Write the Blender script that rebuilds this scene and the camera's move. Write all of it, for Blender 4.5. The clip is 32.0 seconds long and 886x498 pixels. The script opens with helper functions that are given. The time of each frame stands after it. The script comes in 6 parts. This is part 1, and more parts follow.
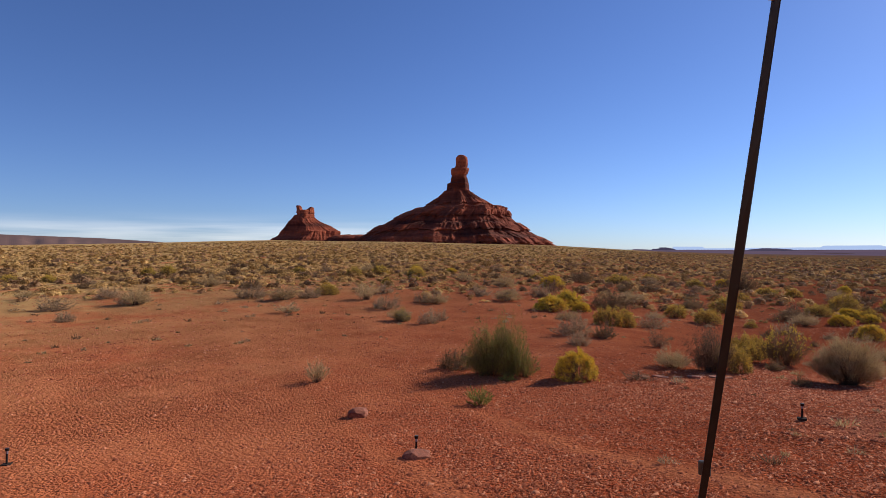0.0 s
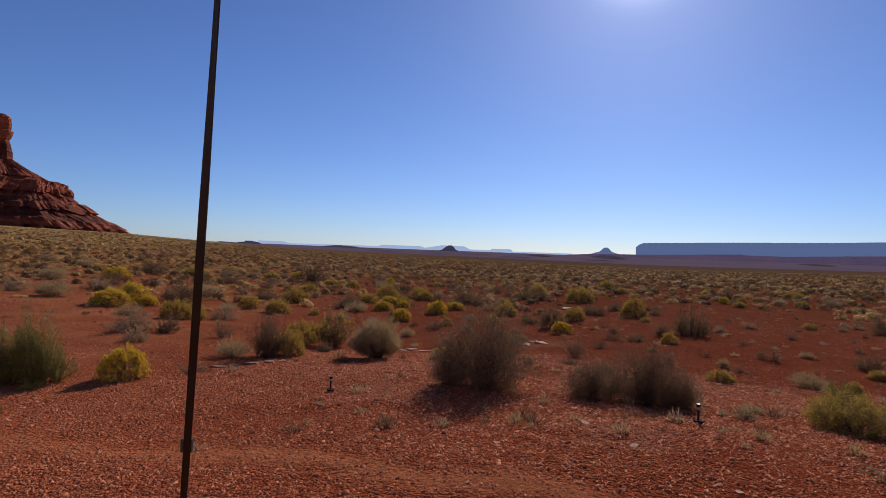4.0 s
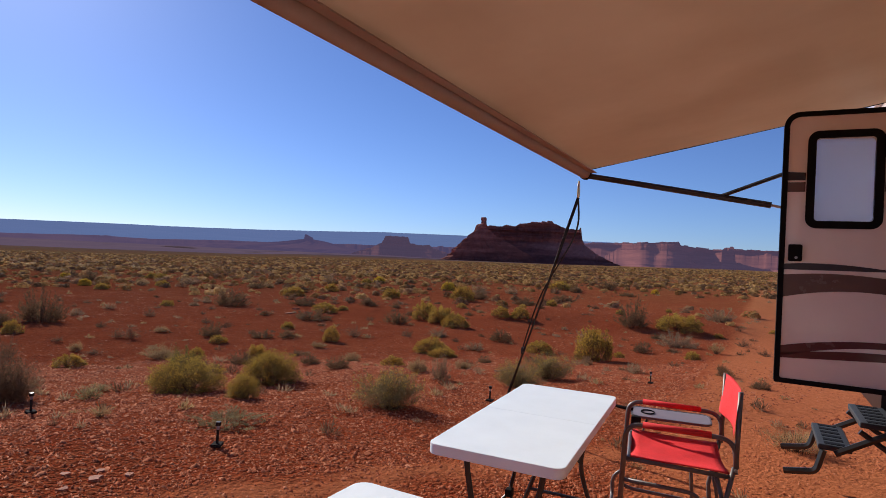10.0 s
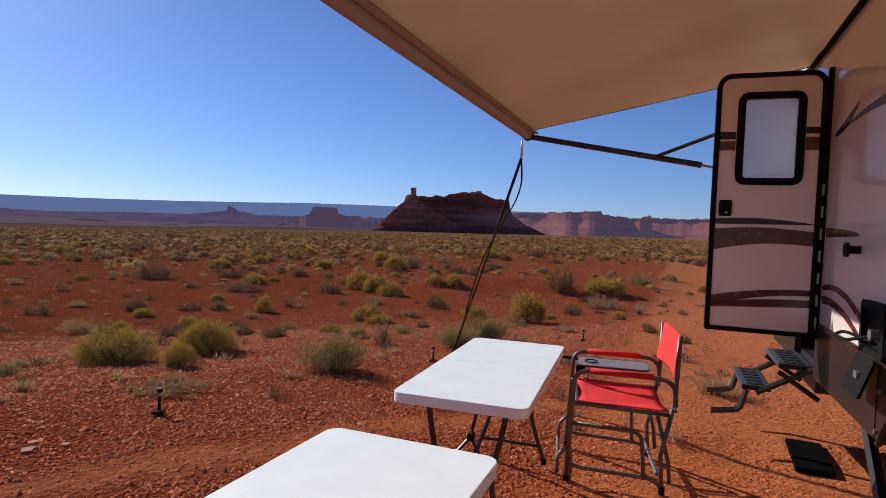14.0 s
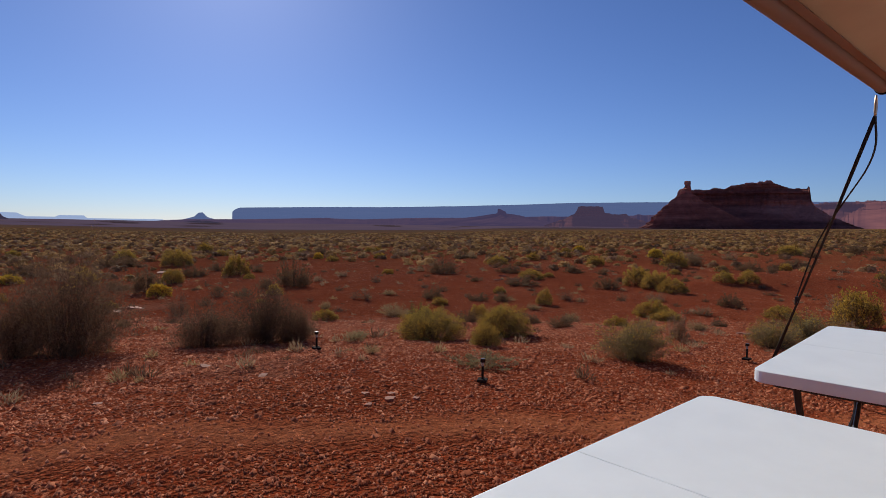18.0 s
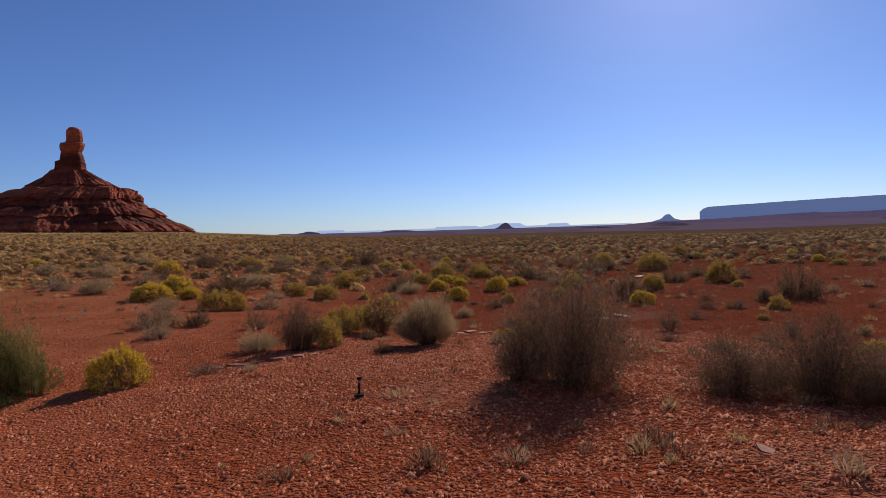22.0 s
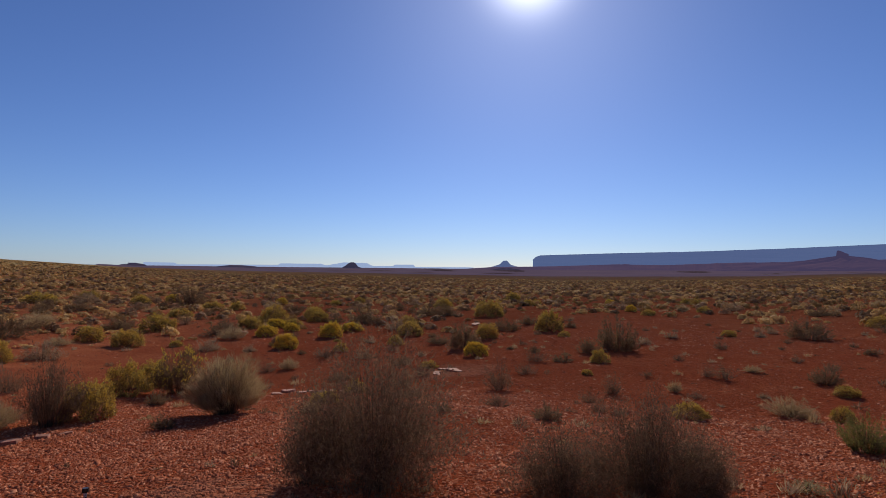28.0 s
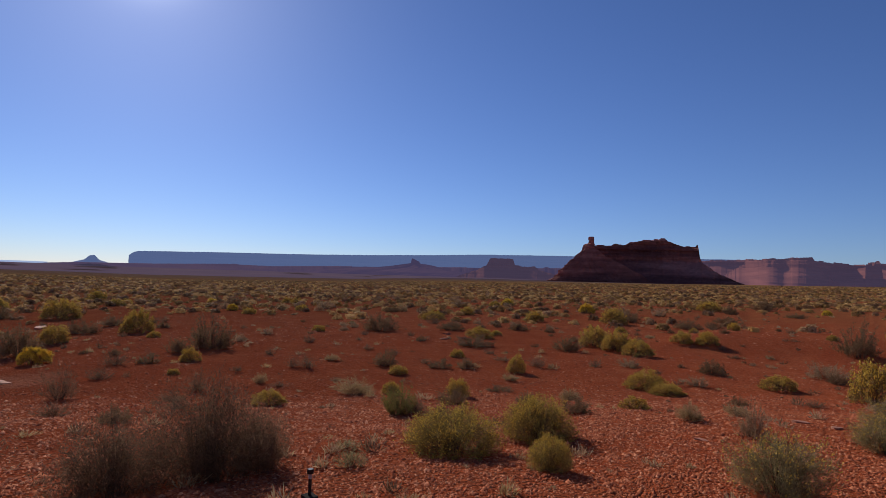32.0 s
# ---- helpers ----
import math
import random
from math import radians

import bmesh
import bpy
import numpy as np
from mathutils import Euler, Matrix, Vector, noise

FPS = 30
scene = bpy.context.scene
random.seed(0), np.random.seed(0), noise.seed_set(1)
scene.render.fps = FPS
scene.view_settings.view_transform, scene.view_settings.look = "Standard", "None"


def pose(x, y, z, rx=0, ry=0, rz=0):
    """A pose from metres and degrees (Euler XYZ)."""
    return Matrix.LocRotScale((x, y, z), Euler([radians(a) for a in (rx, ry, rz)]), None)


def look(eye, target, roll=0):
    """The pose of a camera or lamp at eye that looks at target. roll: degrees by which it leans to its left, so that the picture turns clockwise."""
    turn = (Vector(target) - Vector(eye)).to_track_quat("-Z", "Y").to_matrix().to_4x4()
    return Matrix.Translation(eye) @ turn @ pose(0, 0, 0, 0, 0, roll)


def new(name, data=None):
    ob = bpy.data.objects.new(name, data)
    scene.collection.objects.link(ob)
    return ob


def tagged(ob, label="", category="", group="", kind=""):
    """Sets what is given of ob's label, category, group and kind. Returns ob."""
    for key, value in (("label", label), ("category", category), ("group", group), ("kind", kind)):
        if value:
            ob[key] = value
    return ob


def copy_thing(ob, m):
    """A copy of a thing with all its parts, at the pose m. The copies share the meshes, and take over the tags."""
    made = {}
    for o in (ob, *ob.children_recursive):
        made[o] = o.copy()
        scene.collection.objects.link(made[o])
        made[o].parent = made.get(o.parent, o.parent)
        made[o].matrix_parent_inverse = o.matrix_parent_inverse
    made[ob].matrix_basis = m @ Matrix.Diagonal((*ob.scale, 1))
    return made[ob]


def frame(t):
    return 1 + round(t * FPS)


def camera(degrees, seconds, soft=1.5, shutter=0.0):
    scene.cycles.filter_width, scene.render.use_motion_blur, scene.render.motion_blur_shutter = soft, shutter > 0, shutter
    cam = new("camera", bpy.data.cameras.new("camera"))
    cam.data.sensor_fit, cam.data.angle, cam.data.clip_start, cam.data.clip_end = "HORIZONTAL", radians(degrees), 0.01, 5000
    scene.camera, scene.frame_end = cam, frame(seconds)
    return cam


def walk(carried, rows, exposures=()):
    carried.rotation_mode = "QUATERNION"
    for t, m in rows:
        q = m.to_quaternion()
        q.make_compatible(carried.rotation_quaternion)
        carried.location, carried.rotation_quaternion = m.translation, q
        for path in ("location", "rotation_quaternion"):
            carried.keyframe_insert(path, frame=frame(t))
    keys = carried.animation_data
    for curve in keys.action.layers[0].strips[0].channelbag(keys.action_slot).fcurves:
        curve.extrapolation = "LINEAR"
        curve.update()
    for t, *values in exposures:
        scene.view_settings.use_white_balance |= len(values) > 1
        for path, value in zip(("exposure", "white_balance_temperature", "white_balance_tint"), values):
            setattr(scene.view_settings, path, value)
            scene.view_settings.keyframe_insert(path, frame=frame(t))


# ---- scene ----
cam = camera(75.1, 32.0, soft=0.8)
ROWS = [
    (0, -0.060, 0.039, 1.573, 90.16, 0.33, 36.23),
    (0.5, 0.004, 0.054, 1.564, 90.13, 0.09, 31.24),
    (1, 0.063, 0.059, 1.550, 90.14, -0.16, 26.05),
    (1.5, 0.110, 0.062, 1.538, 90.16, -0.44, 21.33),
    (2, 0.160, 0.053, 1.526, 90.16, -0.65, 16.17),
    (2.5, 0.203, 0.048, 1.532, 90.15, -0.99, 10.34),
    (3, 0.232, 0.061, 1.541, 90.15, -1.35, 4.68),
    (3.5, 0.248, 0.074, 1.541, 90.02, -1.66, 0.44),
    (5.5, 0.297, 0.116, 1.525, 90.16, -2.25, -13.87),
    (6, 0.317, 0.093, 1.511, 90.30, -2.27, -17.44),
    (6.5, 0.343, 0.094, 1.509, 90.34, -2.33, -21.86),
    (7, 0.360, 0.099, 1.504, 90.38, -2.46, -27.86),
    (7.5, 0.358, 0.084, 1.509, 90.50, -2.64, -33.57),
    (8, 0.363, 0.069, 1.505, 90.62, -2.73, -39.31),
    (8.5, 0.373, 0.038, 1.506, 90.76, -2.86, -45.72),
    (9, 0.375, 0.011, 1.508, 90.92, -3.02, -52.77),
    (9.5, 0.381, -0.001, 1.507, 90.96, -3.02, -57.39),
    (10, 0.385, -0.014, 1.500, 90.89, -3.09, -60.85),
    (10.5, 0.382, -0.025, 1.495, 90.57, -3.09, -63.22),
    (11, 0.380, -0.029, 1.491, 90.12, -3.07, -65.00),
    (11.5, 0.375, -0.026, 1.486, 89.53, -3.04, -66.44),
    (12, 0.365, -0.020, 1.486, 89.04, -2.97, -68.65),
    (12.5, 0.358, -0.012, 1.488, 88.77, -2.89, -69.23),
    (13, 0.350, 0.002, 1.492, 88.63, -2.80, -69.46),
    (13.5, 0.344, 0.039, 1.463, 88.48, -2.69, -68.73),
    (15.5, 0.334, 0.285, 1.268, 87.83, -1.73, -56.16),
    (16, 0.330, 0.299, 1.261, 87.68, -1.23, -47.01),
    (16.5, 0.288, 0.312, 1.260, 87.64, -0.99, -41.94),
    (17, 0.220, 0.325, 1.258, 87.58, -0.99, -41.68),
    (17.5, 0.190, 0.330, 1.265, 87.55, -0.94, -41.79),
    (18, 0.199, 0.352, 1.267, 87.49, -0.95, -41.87),
    (18.5, 0.254, 0.431, 1.265, 87.40, -0.89, -42.09),
    (19, 0.337, 0.623, 1.279, 87.29, -0.89, -42.24),
    (19.5, 0.366, 0.853, 1.256, 87.14, -0.77, -41.19),
    (20, 0.361, 1.061, 1.277, 87.04, -0.51, -37.94),
    (20.5, 0.373, 1.174, 1.286, 87.07, -0.16, -32.93),
    (21, 0.428, 1.344, 1.306, 87.13, 0.26, -26.51),
    (21.5, 0.382, 1.586, 1.288, 87.47, 1.04, -13.24),
    (22, 0.337, 1.877, 1.272, 88.02, 1.94, 2.20),
    (22.5, 0.325, 2.164, 1.250, 88.56, 2.47, 13.68),
    (23, 0.346, 2.473, 1.249, 89.29, 2.74, 22.89),
    (23.5, 0.355, 2.718, 1.260, 90.20, 2.70, 26.34),
    (24, 0.328, 2.921, 1.294, 91.57, 2.55, 26.27),
    (24.5, 0.385, 3.008, 1.302, 91.93, 2.27, 23.69),
    (25, 0.460, 3.026, 1.308, 91.99, 1.86, 18.11),
    (25.5, 0.501, 3.028, 1.317, 91.95, 1.51, 13.21),
    (27.5, 0.670, 2.734, 1.381, 91.65, 0.00, -7.67),
    (28, 0.698, 2.671, 1.404, 91.78, -0.39, -12.95),
    (28.5, 0.711, 2.641, 1.395, 91.95, -0.60, -17.69),
    (29, 0.745, 2.600, 1.383, 91.99, -0.91, -23.60),
    (29.5, 0.772, 2.564, 1.374, 92.05, -1.22, -29.80),
    (30, 0.786, 2.529, 1.367, 92.16, -1.54, -35.38),
    (30.5, 0.778, 2.485, 1.365, 92.26, -1.69, -39.70),
    (31, 0.779, 2.445, 1.369, 92.42, -1.85, -43.48),
    (31.5, 0.780, 2.406, 1.359, 92.57, -1.95, -47.12),
    (32, 0.786, 2.371, 1.343, 92.64, -2.08, -50.46),
]
walk(cam, [(t, pose(*r)) for t, *r in ROWS], exposures=[(0.0, 0.35), (3.0, 0.05), (6.0, -0.1), (9.0, 0.12), (11.0, 0.35), (13.0, 0.35), (16.0, -0.12), (18.0, -0.14), (19.5, 0.0), (21.0, 0.03), (22.2, 0.05), (23.0, 0.15), (24.5, 0.18), (25.5, 0.1), (28.0, -0.15), (32.0, -0.1)])

# ---- sky and sun ----
SUN_AZ, SUN_EL = 68.6, 27.8
world = bpy.data.worlds.new("world")
scene.world = world
world.use_nodes = True
wn = world.node_tree
sky = wn.nodes.new("ShaderNodeTexSky")
sky.sky_type, sky.sun_disc = "NISHITA", False
sky.sun_elevation, sky.sun_rotation = radians(SUN_EL), radians(90 - SUN_AZ)
sky.altitude, sky.air_density, sky.dust_density, sky.ozone_density = 1500, 1.0, 0.4, 2.0
tint = wn.nodes.new("ShaderNodeMix")
tint.data_type, tint.blend_type = "RGBA", "MULTIPLY"
tint.inputs[0].default_value, tint.inputs[7].default_value = 1.0, (0.745, 0.935, 1.44, 1)
wn.links.new(sky.outputs[0], tint.inputs[6])
a, e = radians(SUN_AZ), radians(SUN_EL)
SUN_DIR = Vector((math.cos(a) * math.cos(e), math.sin(a) * math.cos(e), math.sin(e)))


def sky_math(op, *vals, clamp=False):
    m = wn.nodes.new("ShaderNodeMath")
    m.operation, m.use_clamp = op, clamp
    for s_, v in zip(m.inputs, vals):
        if isinstance(v, (int, float)):
            s_.default_value = v
        else:
            wn.links.new(v, s_)
    return m.outputs[0]


def sky_dot(way, v):
    d = wn.nodes.new("ShaderNodeVectorMath")
    d.operation = "DOT_PRODUCT"
    wn.links.new(way, d.inputs[0])
    d.inputs[1].default_value = v
    return d.outputs["Value"]


def sky_add(c1, amount, colour):
    m = wn.nodes.new("ShaderNodeMix")
    m.data_type, m.blend_type = "RGBA", "ADD"
    wn.links.new(amount, m.inputs[0])
    wn.links.new(c1, m.inputs[6])
    m.inputs[7].default_value = (*colour, 1)
    return m.outputs[2]


# bright sky round the sun: dazzling close in, then a wide soft aureole
SKY_WAY = wn.nodes.new("ShaderNodeTexCoord").outputs["Generated"]
off_sun = sky_math("MULTIPLY", sky_math("ARCCOSINE", sky_math("MINIMUM", sky_dot(SKY_WAY, SUN_DIR), 0.99999)), 180 / math.pi)
core = sky_math("EXPONENT", sky_math("MULTIPLY", sky_math("POWER", sky_math("DIVIDE", off_sun, 3.1), 2.0), -1.0))
halo = sky_math("EXPONENT", sky_math("DIVIDE", off_sun, -7.5))
sky_col = sky_add(tint.outputs[2], core, (26.0, 25.5, 25.0))
sky_col = sky_add(sky_col, halo, (4.6, 4.3, 4.8))
# thin white cloud low in the west
cloud_map = wn.nodes.new("ShaderNodeMapping")
cloud_map.inputs["Scale"].default_value = (5, 5, 90)
wn.links.new(SKY_WAY, cloud_map.inputs[0])
cloud_tex = wn.nodes.new("ShaderNodeTexNoise")
cloud_tex.inputs["Scale"].default_value, cloud_tex.inputs["Detail"].default_value = 1.0, 5
wn.links.new(cloud_map.outputs[0], cloud_tex.inputs["Vector"])
height = sky_dot(SKY_WAY, (0, 0, 1))
low_band = sky_math("EXPONENT", sky_math("MULTIPLY", sky_math("POWER", sky_math("DIVIDE", sky_math("SUBTRACT", height, 0.027), 0.02), 2.0), -1.0))
westward = sky_math("MULTIPLY", sky_math("SUBTRACT", sky_dot(SKY_WAY, (math.cos(radians(151)), math.sin(radians(151)), 0)), 0.91), 14.0, clamp=True)
wisps = sky_math("MULTIPLY", sky_math("SUBTRACT", cloud_tex.outputs["Fac"], 0.22), 2.6, clamp=True)
sky_col = sky_add(sky_col, sky_math("MULTIPLY", sky_math("MULTIPLY", low_band, westward), wisps), (4.4, 3.6, 2.7))
wn.links.new(sky_col, wn.nodes["Background"].inputs[0])
wn.nodes["Background"].inputs[1].default_value = 0.063
sun = new("sun", bpy.data.lights.new("sun", "SUN"))
sun.data.energy, sun.data.angle, sun.data.color = 5.0, radians(0.53), (1.0, 0.93, 0.82)
sun.matrix_world = look(SUN_DIR * 50, (0, 0, 0))


# ---- materials ----
def material(name):
    m = bpy.data.materials.new(name)
    m.use_nodes = True
    return m, m.node_tree.nodes, m.node_tree.links, m.node_tree.nodes["Principled BSDF"]


def ramp(nodes, links, fac, stops):
    r = nodes.new("ShaderNodeValToRGB")
    while len(r.color_ramp.elements) < len(stops):
        r.color_ramp.elements.new(0.5)
    for el, (p, c) in zip(r.color_ramp.elements, stops):
        el.position, el.color = p, (*c, 1)
    links.new(fac, r.inputs[0])
    return r.outputs[0]


def noise_tex(nodes, links, vec, scale, detail=5, rough=0.6):
    n = nodes.new("ShaderNodeTexNoise")
    n.inputs["Scale"].default_value, n.inputs["Detail"].default_value, n.inputs["Roughness"].default_value = scale, detail, rough
    links.new(vec, n.inputs["Vector"])
    return n.outputs["Fac"]


def mixc(nodes, links, fac, c1, c2, mode="MIX"):
    m = nodes.new("ShaderNodeMix")
    m.data_type, m.blend_type = "RGBA", mode
    for sock, v in ((m.inputs[0], fac), (m.inputs[6], c1), (m.inputs[7], c2)):
        if isinstance(v, (int, float)):
            sock.default_value = v
        elif isinstance(v, tuple):
            sock.default_value = (*v, 1)
        else:
            links.new(v, sock)
    return m.outputs[2]


def maths(nodes, links, op, *vals, clamp=False):
    m = nodes.new("ShaderNodeMath")
    m.operation, m.use_clamp = op, clamp
    for s, v in zip(m.inputs, vals):
        if isinstance(v, (int, float)):
            s.default_value = v
        else:
            links.new(v, s)
    return m.outputs[0]


def bumped(nodes, links, bsdf, height, strength, dist):
    b = nodes.new("ShaderNodeBump")
    b.inputs["Strength"].default_value, b.inputs["Distance"].default_value = strength, dist
    links.new(height, b.inputs["Height"])
    links.new(b.outputs[0], bsdf.inputs["Normal"])


def painted(name, c, rough=0.5, metal=0.0, vary=0.12, scale=6.0, bump=0.0, bscale=200.0, coat=0.0):
    """A plain surface with slight stains and fine grain."""
    m, n, l, b = material(name)
    pos = n.new("ShaderNodeTexCoord").outputs["Object"]
    f1 = noise_tex(n, l, pos, scale)
    f2 = noise_tex(n, l, pos, scale * 12, 3)
    dark = tuple(v * (1 - 2 * vary) for v in c)
    lite = tuple(min(1, v * (1 + vary)) for v in c)
    col = ramp(n, l, f1, [(0.3, dark), (0.7, lite)])
    col = mixc(n, l, maths(n, l, "MULTIPLY", f2, vary), col, tuple(v * 0.55 for v in c))
    l.new(col, b.inputs["Base Color"])
    l.new(maths(n, l, "ADD", maths(n, l, "MULTIPLY", f1, 0.15), rough - 0.07), b.inputs["Roughness"])
    b.inputs["Metallic"].default_value, b.inputs["Coat Weight"].default_value = metal, coat
    if bump:
        bumped(n, l, b, noise_tex(n, l, pos, bscale, 3), bump, 0.002)
    return m


def leafy(name, dark, mid, lite, glow=0.35, by_clump=False):
    """Foliage: each sprig has its own shade; light shines through a little."""
    m, n, l, b = material(name)
    g = n.new("ShaderNodeNewGeometry")
    o = n.new("ShaderNodeObjectInfo")
    v = maths(n, l, "ADD", maths(n, l, "MULTIPLY", g.outputs["Random Per Island"], 0.75), maths(n, l, "MULTIPLY", o.outputs["Random"], 0.25))
    if by_clump:
        spot = maths(n, l, "MULTIPLY", maths(n, l, "SUBTRACT", noise_tex(n, l, g.outputs["Position"], 1.1, 2), 0.3), 2.0)
        v = maths(n, l, "ADD", maths(n, l, "MULTIPLY", g.outputs["Random Per Island"], 0.3), maths(n, l, "MULTIPLY", spot, 0.7), clamp=True)
    c = ramp(n, l, v, [(0.0, dark), (0.5, mid), (1.0, lite)])
    l.new(c, b.inputs["Base Color"])
    b.inputs["Roughness"].default_value = 0.75
    b.inputs["Specular IOR Level"].default_value = 0.05
    t = n.new("ShaderNodeBsdfTranslucent")
    l.new(c, t.inputs[0])
    mx = n.new("ShaderNodeMixShader")
    mx.inputs[0].default_value = glow
    l.new(b.outputs[0], mx.inputs[1])
    l.new(t.outputs[0], mx.inputs[2])
    l.new(mx.outputs[0], n["Material Output"].inputs[0])
    return m


def soil_material():
    m, n, l, b = material("red_desert_soil")
    pos = n.new("ShaderNodeNewGeometry").outputs["Position"]
    sep = n.new("ShaderNodeSeparateXYZ")
    l.new(pos, sep.inputs[0])
    flat = n.new("ShaderNodeCombineXYZ")
    l.new(sep.outputs[0], flat.inputs[0])
    l.new(sep.outputs[1], flat.inputs[1])
    p = flat.outputs[0]
    r = n.new("ShaderNodeVectorMath")
    r.operation = "LENGTH"
    l.new(p, r.inputs[0])
    dist = r.outputs["Value"]
    big, midn, fine = noise_tex(n, l, p, 0.12, 4), noise_tex(n, l, p, 0.9, 5), noise_tex(n, l, p, 14, 6, 0.7)
    base = ramp(n, l, midn, [(0.3, (0.35, 0.07, 0.027)), (0.55, (0.48, 0.106, 0.04)), (0.75, (0.6, 0.17, 0.07))])
    base = mixc(n, l, maths(n, l, "MULTIPLY", big, 0.5), base, (0.33, 0.074, 0.037))
    grit = ramp(n, l, fine, [(0.35, (0.18, 0.05, 0.026)), (0.5, (0.5, 0.5, 0.5)), (0.68, (0.85, 0.6, 0.45))])
    base = mixc(n, l, 0.55, base, grit, "OVERLAY")
    def cells(scale):
        v_ = n.new("ShaderNodeTexVoronoi")
        v_.inputs["Scale"].default_value = scale
        warp = n.new("ShaderNodeVectorMath")
        warp.operation = "ADD"
        nz_ = n.new("ShaderNodeTexNoise")
        nz_.inputs["Scale"].default_value = scale * 0.8
        l.new(p, nz_.inputs["Vector"])
        sc_ = n.new("ShaderNodeVectorMath")
        sc_.operation = "SCALE"
        sc_.inputs["Scale"].default_value = 0.6 / scale
        l.new(nz_.outputs["Color"], sc_.inputs[0])
        l.new(p, warp.inputs[0])
        l.new(sc_.outputs[0], warp.inputs[1])
        l.new(warp.outputs[0], v_.inputs["Vector"])
        return v_
    vor, vor2 = cells(27), cells(58)
    # packed wheel tracks and the trodden patch by the trailer show through the gravel
    wob = maths(n, l, "MULTIPLY", maths(n, l, "SUBTRACT", noise_tex(n, l, p, 0.8, 4), 0.5), 0.9)
    along = maths(n, l, "ADD", maths(n, l, "MULTIPLY", sep.outputs[0], 0.453), maths(n, l, "MULTIPLY", sep.outputs[1], 0.891))
    track = None
    for off in (3.19, 1.75):
        gap = maths(n, l, "ABSOLUTE", maths(n, l, "ADD", maths(n, l, "SUBTRACT", along, off), wob))
        one = ramp(n, l, gap, [(0.05, (0.9, 0.9, 0.9)), (0.3, (0, 0, 0))])
        track = one if track is None else maths(n, l, "MAXIMUM", track, one)
    trod = ramp(n, l, maths(n, l, "ADD", sep.outputs[1], maths(n, l, "MULTIPLY", wob, 0.8)), [(0.5, (0.85, 0.85, 0.85)), (1.15, (0, 0, 0))])
    west = ramp(n, l, maths(n, l, "MULTIPLY", maths(n, l, "ADD", sep.outputs[0], maths(n, l, "MULTIPLY", wob, 2.0)), -0.1), [(0.12, (0, 0, 0)), (0.5, (1, 1, 1))])
    west = maths(n, l, "MULTIPLY", west, ramp(n, l, noise_tex(n, l, p, 0.55, 5, 0.65), [(0.38, (0.22, 0.22, 0.22)), (0.62, (0.75, 0.75, 0.75))]))
    track = maths(n, l, "MULTIPLY", track, ramp(n, l, maths(n, l, "MULTIPLY", sep.outputs[0], -0.1), [(0.05, (1, 1, 1)), (0.4, (0.6, 0.6, 0.6))]))
    packed = maths(n, l, "MAXIMUM", maths(n, l, "MAXIMUM", track, trod), west)
    base = mixc(n, l, maths(n, l, "MULTIPLY", packed, 0.75), base, ramp(n, l, fine, [(0.3, (0.52, 0.163, 0.066)), (0.7, (0.71, 0.28, 0.127))]))
    stony = maths(n, l, "MULTIPLY", ramp(n, l, midn, [(0.3, (0.35, 0.35, 0.35)), (0.5, (1, 1, 1))]), maths(n, l, "SUBTRACT", 1.0, maths(n, l, "MULTIPLY", packed, 0.85)))
    base = mixc(n, l, maths(n, l, "MULTIPLY", stony, 0.15), base, (0.2, 0.055, 0.032))
    for v_, share in ((vor2, 0.75), (vor, 0.6)):
        tone = ramp(n, l, v_.outputs["Color"], [(0.15, (0.18, 0.05, 0.026)), (0.45, (0.38, 0.11, 0.048)), (0.7, (0.5, 0.156, 0.07)), (0.92, (0.6, 0.25, 0.13))])
        edge = ramp(n, l, v_.outputs["Distance"], [(0.25, (1, 1, 1)), (0.55, (0, 0, 0))])
        base = mixc(n, l, maths(n, l, "MULTIPLY", maths(n, l, "MULTIPLY", edge, stony), share), base, tone)
    # washed pale sand in shallow hollows
    pale = None
    for sx, sy, sr in ((0.1, 6.2, 0.75), (3.4, 13.8, 1.2), (1.9, 4.3, 0.5)):
        at = n.new("ShaderNodeVectorMath")
        at.operation = "DISTANCE"
        l.new(p, at.inputs[0])
        at.inputs[1].default_value = (sx, sy, 0)
        one = maths(n, l, "SUBTRACT", 1.0, maths(n, l, "DIVIDE", maths(n, l, "ADD", at.outputs["Value"], maths(n, l, "MULTIPLY", maths(n, l, "SUBTRACT", noise_tex(n, l, p, 2.2, 5, 0.7), 0.5), 2.6)), sr), clamp=True)
        pale = one if pale is None else maths(n, l, "MAXIMUM", pale, one)
    pale = maths(n, l, "MULTIPLY", ramp(n, l, pale, [(0.05, (0, 0, 0)), (0.45, (0.8, 0.8, 0.8))]), ramp(n, l, fine, [(0.38, (0.1, 0.1, 0.1)), (0.56, (1, 1, 1))]))
    base = mixc(n, l, maths(n, l, "MULTIPLY", pale, 0.7), base, (0.6, 0.26, 0.15))
    # olive scrub cover that closes with distance
    far = ramp(n, l, maths(n, l, "DIVIDE", dist, 400.0), [(0.05, (0, 0, 0)), (0.2, (0.6, 0.6, 0.6)), (0.6, (1, 1, 1))])
    patch = ramp(n, l, noise_tex(n, l, p, 0.22, 8, 0.75), [(0.36, (0, 0, 0)), (0.52, (1, 1, 1))])
    scrub = ramp(n, l, noise_tex(n, l, p, 0.5, 6, 0.8), [(0.3, (0.15, 0.08, 0.036)), (0.55, (0.3, 0.18, 0.072)), (0.75, (0.45, 0.295, 0.13))])
